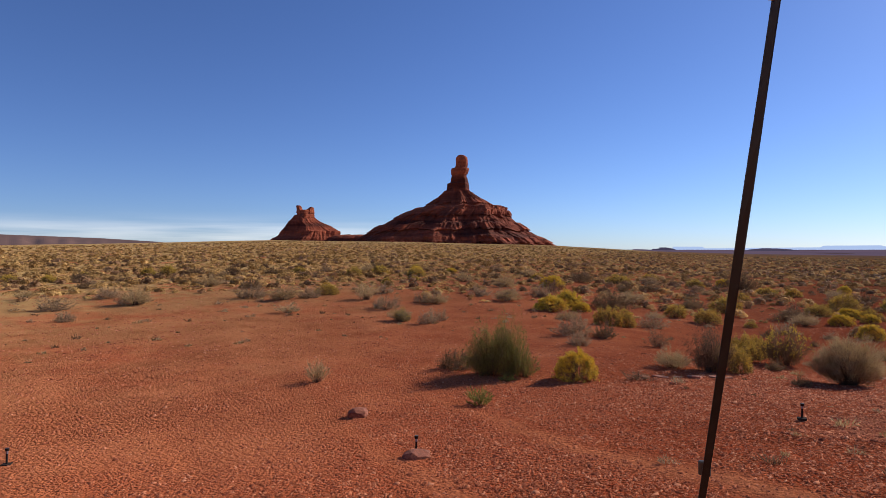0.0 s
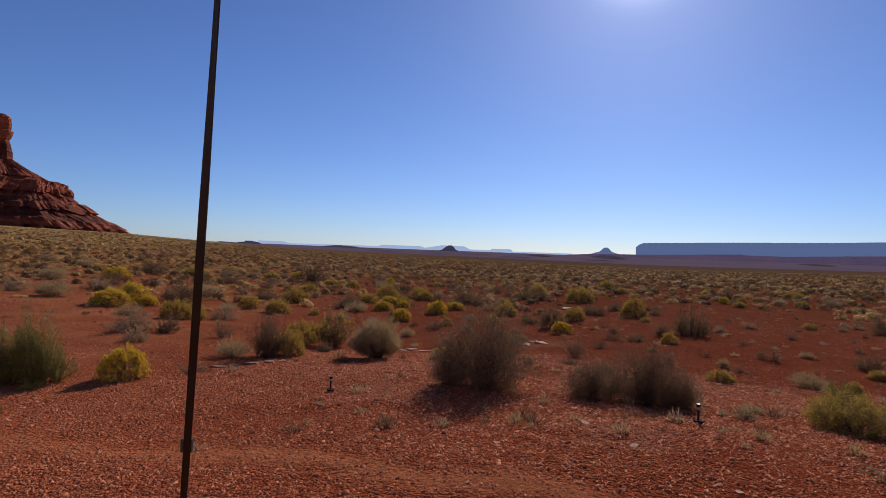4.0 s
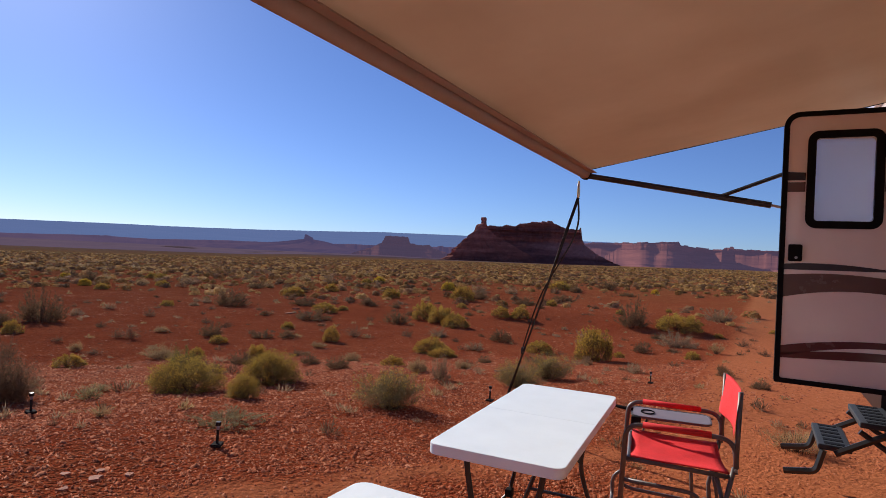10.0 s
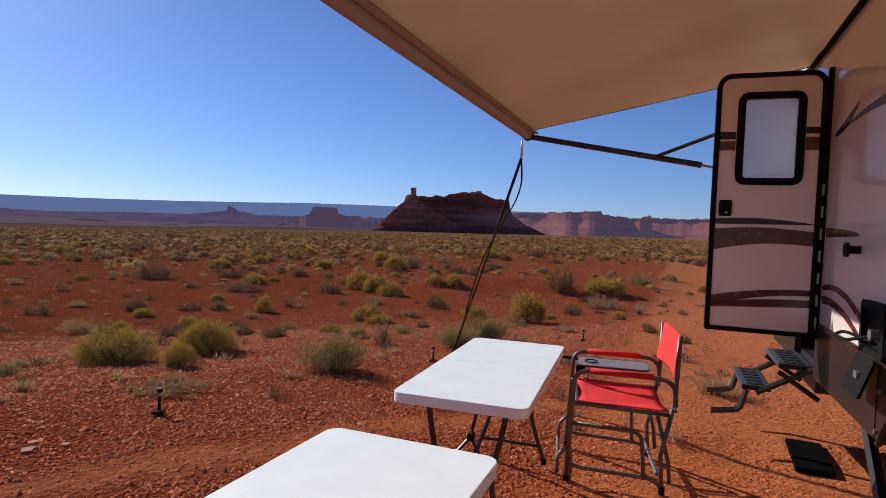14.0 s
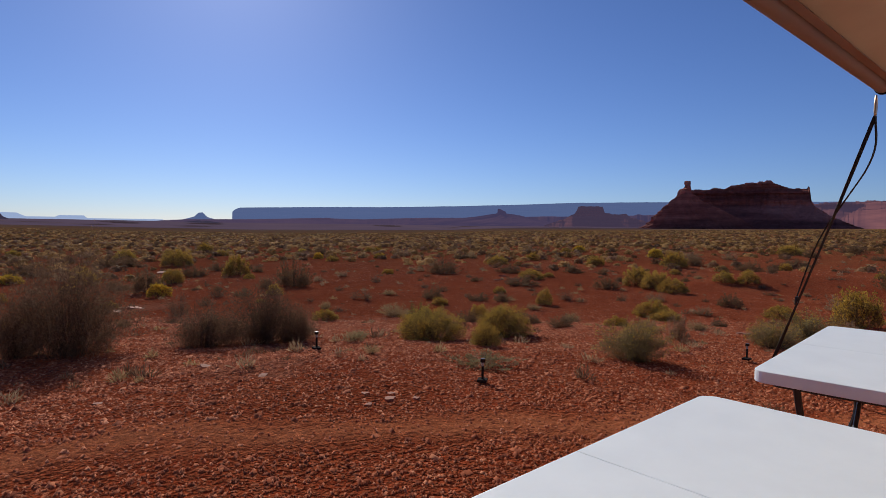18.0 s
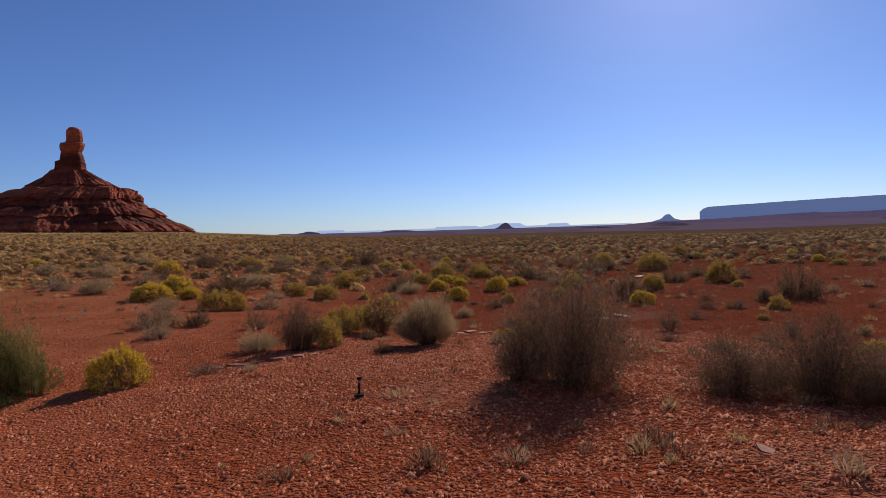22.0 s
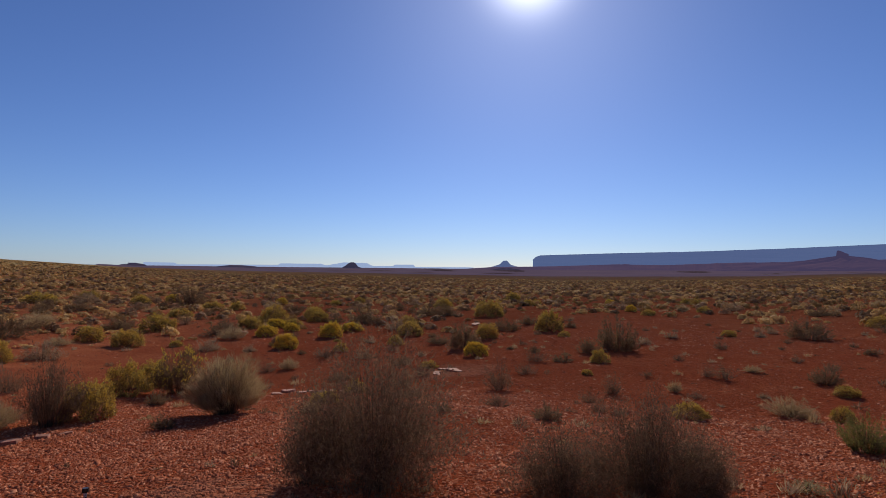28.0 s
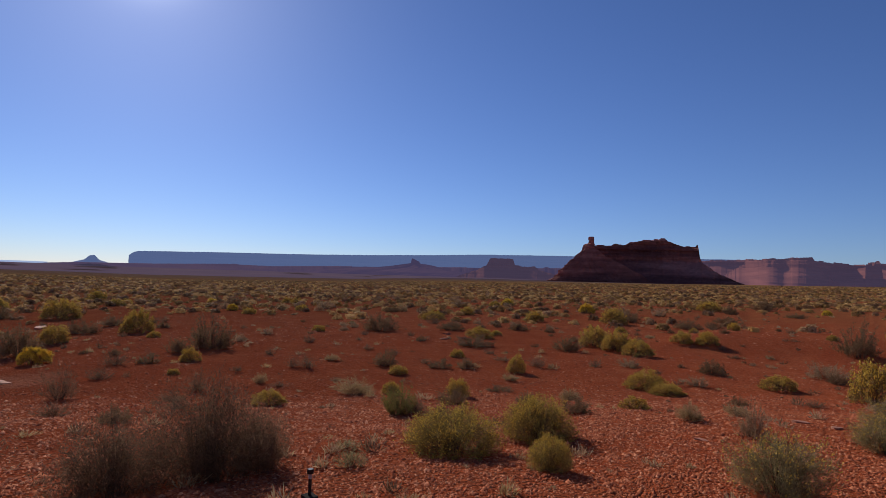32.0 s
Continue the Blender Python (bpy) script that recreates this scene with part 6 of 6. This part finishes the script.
grow("yel", [(-5.43, 21.09, 0.36, 0.36), (-5.88, 15.82, 0.39, 0.44), (-5.56, 16.29, 0.28, 0.42), (-4.45, 24.56, 0.58, 0.48), (-4.19, 20.23, 0.42, 0.39), (-1.5, 25.72, 0.45, 0.37), (-1.76, 10.08, 0.27, 0.35), (-1.94, 12.17, 0.31, 0.4), (-1.86, 13.18, 0.29, 0.35), (-12.58, 35.55, 0.81, 0.47), (-5.06, 31.14, 0.54, 0.32), (-4.63, 37.25, 0.58, 0.32)])  # north west
grow("yel", [(1.07, 28.6, 0.48, 0.4), (0.08, 25.91, 0.36, 0.28), (4.12, 22.45, 0.48, 0.4), (5.95, 19.51, 0.34, 0.38), (8.93, 28.68, 0.66, 0.66), (1.53, 18.69, 0.18, 0.21), (8.47, 20.59, 0.45, 0.56)])  # north
grow("yel", [(16.18, 13.46, 0.45, 0.27), (18.93, 7.17, 0.32, 0.32), (10.67, 5.62, 0.27, 0.16), (20.11, 2.28, 0.65, 0.45), (26.41, 13.24, 0.57, 0.62), (17.18, 9.91, 0.45, 0.49)])  # east
grow("grass", [(-15.08, 15.66, 0.53, 0.56), (-14.26, 11.4, 0.41, 0.24), (-6.44, 5.65, 0.2, 0.28), (-25.8, 8.3, 0.4, 0.35), (-10.2, 11.9, 0.34, 0.3)])  # west
grow("grass", [(15.65, 0.9, 0.2, 0.26)])  # east
grow("grass", [(3.0, 4.36, 0.09, 0.08)])  # north east
grow("dome2", [(-10.08, 11.8, 0.27, 0.29)])  # west
grow("dome2", [(8.1, 2.52, 0.3, 0.31), (7.09, 2.59, 0.26, 0.26), (4.98, 3.05, 0.29, 0.3)])  # east
grow("tallgreen", [(-4.44, 7.66, 0.27, 0.79), (-4.73, 7.58, 0.38, 0.64)])  # west
grow("green", [(-4.23, 7.66, 0.24, 0.45)])  # west
grow("green", [(5.81, 7.12, 0.24, 0.31)])  # north east
grow("dark", [(-5.38, 7.64, 0.32, 0.27)])  # west
grow("dark", [(-4.68, 12.33, 0.26, 0.31), (-7.54, 20.87, 0.84, 0.66), (-9.58, 31.94, 0.73, 0.44), (-5.77, 25.52, 0.44, 0.31), (-2.1, 23.2, 0.59, 0.48), (-1.31, 11.22, 0.16, 0.16), (-14.14, 33.25, 0.81, 0.65), (-6.25, 39.31, 1.03, 1.03)])  # north west
grow("dark", [(3.03, 27.64, 0.8, 0.6), (4.44, 19.41, 0.36, 0.26), (4.8, 17.87, 0.53, 0.63), (6.55, 31.62, 0.62, 0.51), (7.41, 30.91, 0.7, 0.5), (7.29, 21.52, 0.48, 0.39), (8.79, 23.22, 0.43, 0.3), (5.88, 13.98, 0.22, 0.17)])  # north
grow("dark", [(7.04, 15.09, 0.29, 0.29), (9.31, 10.86, 0.25, 0.3), (15.35, 17.19, 0.7, 0.56), (5.84, 6.51, 0.16, 0.14), (9.95, 9.95, 0.25, 0.17), (10.43, 9.59, 0.23, 0.21), (7.81, 6.57, 0.17, 0.15), (8.7, 7.61, 0.22, 0.09), (14.13, 12.18, 0.55, 0.31), (17.71, 15.85, 0.52, 0.31), (8.06, 15.55, 0.53, 0.72)])  # north east
grow("dark", [(7.36, 5.61, 0.19, 0.17), (19.71, 14.18, 0.42, 0.3), (15.37, 9.87, 0.42, 0.36), (27.24, 9.14, 0.37, 0.32), (28.32, 13.32, 0.67, 0.48), (14.01, 5.76, 0.34, 0.28), (48.8, 11.18, 0.87, 0.72), (40.64, 8.03, 0.64, 0.29), (19.68, 3.62, 0.47, 0.79), (31.65, 9.65, 0.7, 0.32)])  # east
grow("weed", [(-4.25, 7.31, 0.14, 0.1), (-3.85, 5.95, 0.16, 0.19)])  # west
grow("gold", [(-3.45, 7.9, 0.28, 0.34), (-8.51, 17.66, 0.53, 0.4), (-8.65, 19.32, 0.45, 0.5), (-7.81, 18.48, 0.31, 0.27)])  # north west
grow("gold", [(0.06, 19.62, 0.32, 0.35), (-0.56, 25.84, 0.41, 0.3), (2.18, 24.21, 0.42, 0.26), (1.4, 22.27, 0.37, 0.42), (4.53, 15.83, 0.27, 0.27)])  # north
# given the dimmer ochre bloom, which paints in their backlit look
grow("yel", [(6.63, 13.74, 0.19, 0.24), (7.15, 8.57, 0.13, 0.15), (7.77, 7.76, 0.17, 0.22), (8.76, 9.97, 0.18, 0.13)])  # north east
grow("yel", [(10.83, 8.66, 0.18, 0.29), (16.59, 8.97, 0.4, 0.46), (15.96, 8.11, 0.4, 0.35), (18.9, 7.91, 0.3, 0.3), (11.05, 6.11, 0.34, 0.27), (12.85, 4.35, 0.29, 0.21), (44.07, 13.78, 0.76, 0.57), (11.88, 2.87, 0.36, 0.52)])  # east
grow("twig", [(-11.56, 24.06, 0.47, 0.59), (-2.72, 8.4, 0.23, 0.13), (-3.45, 12.04, 0.28, 0.38), (-7.77, 34.23, 0.67, 0.37)])  # north west
grow("twig", [(-0.21, 15.6, 0.22, 0.22), (2.82, 13.59, 0.23, 0.26), (1.11, 17.62, 0.39, 0.3), (3.55, 11.15, 0.26, 0.41), (5.34, 14.08, 0.26, 0.24)])  # north
grow("twig", [(5.19, 10.67, 0.19, 0.29), (6.31, 10.23, 0.17, 0.09), (7.66, 11.73, 0.16, 0.21), (7.81, 11.48, 0.2, 0.27), (11.09, 13.26, 0.17, 0.14), (5.98, 7.01, 0.17, 0.17)])  # north east
grow("twig", [(11.8, 8.75, 0.26, 0.24), (17.75, 6.19, 0.2, 0.12)])  # east
grow("upright", [(-2.03, 9.76, 0.33, 0.65)])  # north west
grow("olive", [(-1.26, 12.27, 0.35, 0.59)])  # north west
grow("brush", [(-0.26, 10.04, 0.45, 0.61)])  # north
grow("pale", [(3.47, 5.33, 0.11, 0.1), (3.85, 5.81, 0.11, 0.07)])  # north east
grow("straw", [(6.2, -0.3, 0.25, 0.17)])  # by the steps
grow("dome", [(4.36, 5.16, 0.345, 0.29), (5.36, 5.0, 0.31, 0.31), (4.32, 4.29, 0.14, 0.19)])  # north east
grow("big", [(1.1, 6.2, 0.49, 0.78)])  # north
grow("bigw", [(2.72, 5.85, 0.38, 0.52)])  # north east
grow("bigs", [(2.15, 5.85, 0.3, 0.36), (0.75, 6.4, 0.22, 0.5)])  # north
grow("bigs", [(3.02, 5.7, 0.2, 0.34)])  # north east
grow("mat", [(3.42, 3.46, 0.27, 0.08)])  # north east


def open_soil(x, y):
    """Share of ground that scrub covers: bare track and clearings near camp, dense further out."""
    r = math.hypot(x, y)
    az = math.degrees(math.atan2(y, x))
    f_ = noise.noise((x * 0.06, y * 0.06, 9.0)) * 0.9
    bare = np.interp(az, (2, 16, 30, 60, 98, 104), (37, 36, 27, 20, 17, 21))
    return smooth(bare - 4, bare + 22, r) * 1.0 + f_ * 0.55 - 0.15


# loose shrubs between the known ones and the dense plain
for most, r0, r1, w0, w1 in ((130, 21, 46, 0.28, 0.62), (150, 9, 27, 0.09, 0.24)):
    count = 0
    while count < most:
        r, az = rng.uniform(r0, r1), rng.uniform(-4, 166 if r1 > 30 else 100)
        x, y = r * math.cos(radians(az)), r * math.sin(radians(az))
        if (r1 > 30 and rng.random() > open_soil(x, y)) or (az > 108 and r < 16) or any((x - a_) ** 2 + (y - b_) ** 2 < 0.8 for a_, b_ in TAKEN):
            continue
        kind = rng.choices(["yel", "gold", "sage", "dark", "twig", "tan"], [4, 1, 3, 4, 2, 2] if r1 > 30 else [2, 0, 3, 3, 4, 1])[0]
        w = rng.uniform(w0, w1)
        plant(kind, x, y, w, w * rng.uniform(0.7, 1.1), rng)
        TAKEN.append((x, y))
        count += 1


def bits(g, count, size):
    """A lumpy mound of overlapping three-sided leaf bits that lie along its surface."""
    k = g.integers(0, 4, count)
    cx, cy = g.uniform(-0.45, 0.45, 4), g.uniform(-0.45, 0.45, 4)
    lr, lh = g.uniform(0.45, 0.7, 4), g.uniform(0.5, 0.85, 4)
    t = g.uniform(0, 2 * np.pi, count)
    up = g.random(count) ** 0.8
    out = np.stack([np.sqrt(1 - up ** 2) * np.cos(t), np.sqrt(1 - up ** 2) * np.sin(t), up], 1)
    at = out * np.stack([lr[k], lr[k], lh[k]], 1) * g.uniform(0.85, 1.05, (count, 1)) + np.stack([cx[k], cy[k], np.zeros(count)], 1)
    face = out + g.normal(0, 0.25, (count, 3))
    one = np.cross(face, g.normal(0, 1, (count, 3)))
    one /= np.linalg.norm(one, axis=1)[:, None] + 1e-9
    two = np.cross(face, one)
    two /= np.linalg.norm(two, axis=1)[:, None] + 1e-9
    s_ = size * g.uniform(0.7, 1.3, (count, 1))
    tri = np.stack([at + one * s_, at - one * s_ * 0.5 + two * s_ * 0.85, at - one * s_ * 0.5 - two * s_ * 0.85], 1).reshape(-1, 3)
    tri[:, 2] = np.maximum(tri[:, 2], -0.03)
    return tri, np.arange(count * 3).reshape(-1, 3)


def scrub(name, leaf, label, count, r0, r1, size, n_leaf, seed, size_bit=0.2, az0=-12, az1=176, power=0.6, tall=1.0):
    """A wide belt of shrubs too many to count, as one sheet of small tufts."""
    g = np.random.default_rng(seed)
    allv, allf, o = [], [], 0
    kinds = [bits(g, n_leaf, size_bit) for _ in range(8)]
    made = 0
    while made < count:
        r = r0 * (r1 / r0) ** (g.random() ** power)
        az = g.uniform(az0, az1)
        x, y = r * math.cos(radians(az)), r * math.sin(radians(az))
        if g.random() > open_soil(x, y) or (r < 36 and any((x - a_) ** 2 + (y - b_) ** 2 < 0.5 for a_, b_ in TAKEN)):
            continue
        v, f_ = kinds[made % 8]
        s = size * g.uniform(0.5, 1.35) * (1 + r / 700)
        t = g.uniform(0, 6.28)
        c_, s_ = math.cos(t) * s, math.sin(t) * s
        q = np.stack([v[:, 0] * c_ - v[:, 1] * s_ + x, v[:, 0] * s_ + v[:, 1] * c_ + y, v[:, 2] * s * tall * g.uniform(0.8, 1.1) + rough_ground(x, y)], 1)
        allv.append(q)
        allf.append(f_ + o)
        o += len(v)
        made += 1
    v, f_ = np.concatenate(allv), np.concatenate(allf)
    me = bpy.data.meshes.new(name)
    me.vertices.add(len(v))
    me.vertices.foreach_set("co", v.astype(np.float32).ravel())
    me.loops.add(len(f_) * 3)
    me.loops.foreach_set("vertex_index", f_.astype(np.int32).ravel())
    me.polygons.add(len(f_))
    me.polygons.foreach_set("loop_start", np.arange(0, len(f_) * 3, 3, dtype=np.int32))
    me.update(calc_edges=True)
    me.materials.append(LEAF["far_" + leaf])
    tagged(new(name, me), label, "scrub", kind="stuff")


def tufts(name, leaf, label, count, size, seed):
    """Small dry growth and seedlings between the shrubs."""
    g = np.random.default_rng(seed)
    allv, allf, o = [], [], 0
    kinds = [sprigs(g, 70, 1.0, 0.8, 0.2, 1.0, 0.5, 0.06, 0.5, 3) for _ in range(8)]
    made = 0
    while made < count:
        r = 4.5 + 40 * g.random() ** 1.2
        az = g.uniform(-5, 170)
        x, y = r * math.cos(radians(az)), r * math.sin(radians(az))
        if noise.noise((x * 0.15, y * 0.15, 4.0)) < g.uniform(-0.4, 0.3) or (az > 110 and r < 12):
            continue
        v, f_ = kinds[made % 8]
        s = size * (0.4 + 1.1 * g.random() ** 2) * (1 + r / 40)
        q = np.stack([v[:, 0] * s + x, v[:, 1] * s + y, v[:, 2] * s + rough_ground(x, y) - 0.005], 1)
        allv.append(q)
        allf.append(f_ + o)
        o += len(v)
        made += 1
    ob = mesh_object(name, np.concatenate(allv), np.concatenate(allf), LEAF[leaf])
    tagged(ob, label, "tufts", kind="stuff")


tufts("dry_tuft_cover", "tan", "small dry grass tufts between the shrubs", 420, 0.09, 401)
tufts("twig_tuft_cover", "twig", "small leafless twig clumps between the shrubs", 420, 0.10, 402)
tufts("sage_tuft_cover", "sage", "small grey seedlings between the shrubs", 320, 0.09, 403)

for k, (leaf, share) in enumerate((("yel", 1.15), ("sage", 0.6), ("dark", 0.7), ("tan", 1.3))):
    lab = {"yel": "yellow-green rabbitbrush scattered over the plain", "sage": "grey sagebrush scattered over the plain", "dark": "dark olive shrubs scattered over the plain", "tan": "straw-coloured grass clumps over the plain"}[leaf]
    scrub("scrub_near", leaf, lab, int(1150 * share), 19, 80, 0.3, 130, 200 + k, 0.17)
    scrub("scrub_far", leaf, lab, int(6500 * share), 60, 480, 0.34, 22, 300 + k, 0.42, az1=112 if leaf == "dark" else 176, power=0.75, tall=0.85)
scrub("straw_carpet", "tan", "pale straw-coloured grass over the plain below the buttes", 9500, 20, 330, 0.2, 34, 411, 0.26, 100, 176, 0.8, 0.6)
scrub("golden_carpet", "yel", "low yellow-green growth over the plain below the buttes", 5000, 20, 330, 0.21, 34, 412, 0.26, 96, 176, 0.8, 0.6)
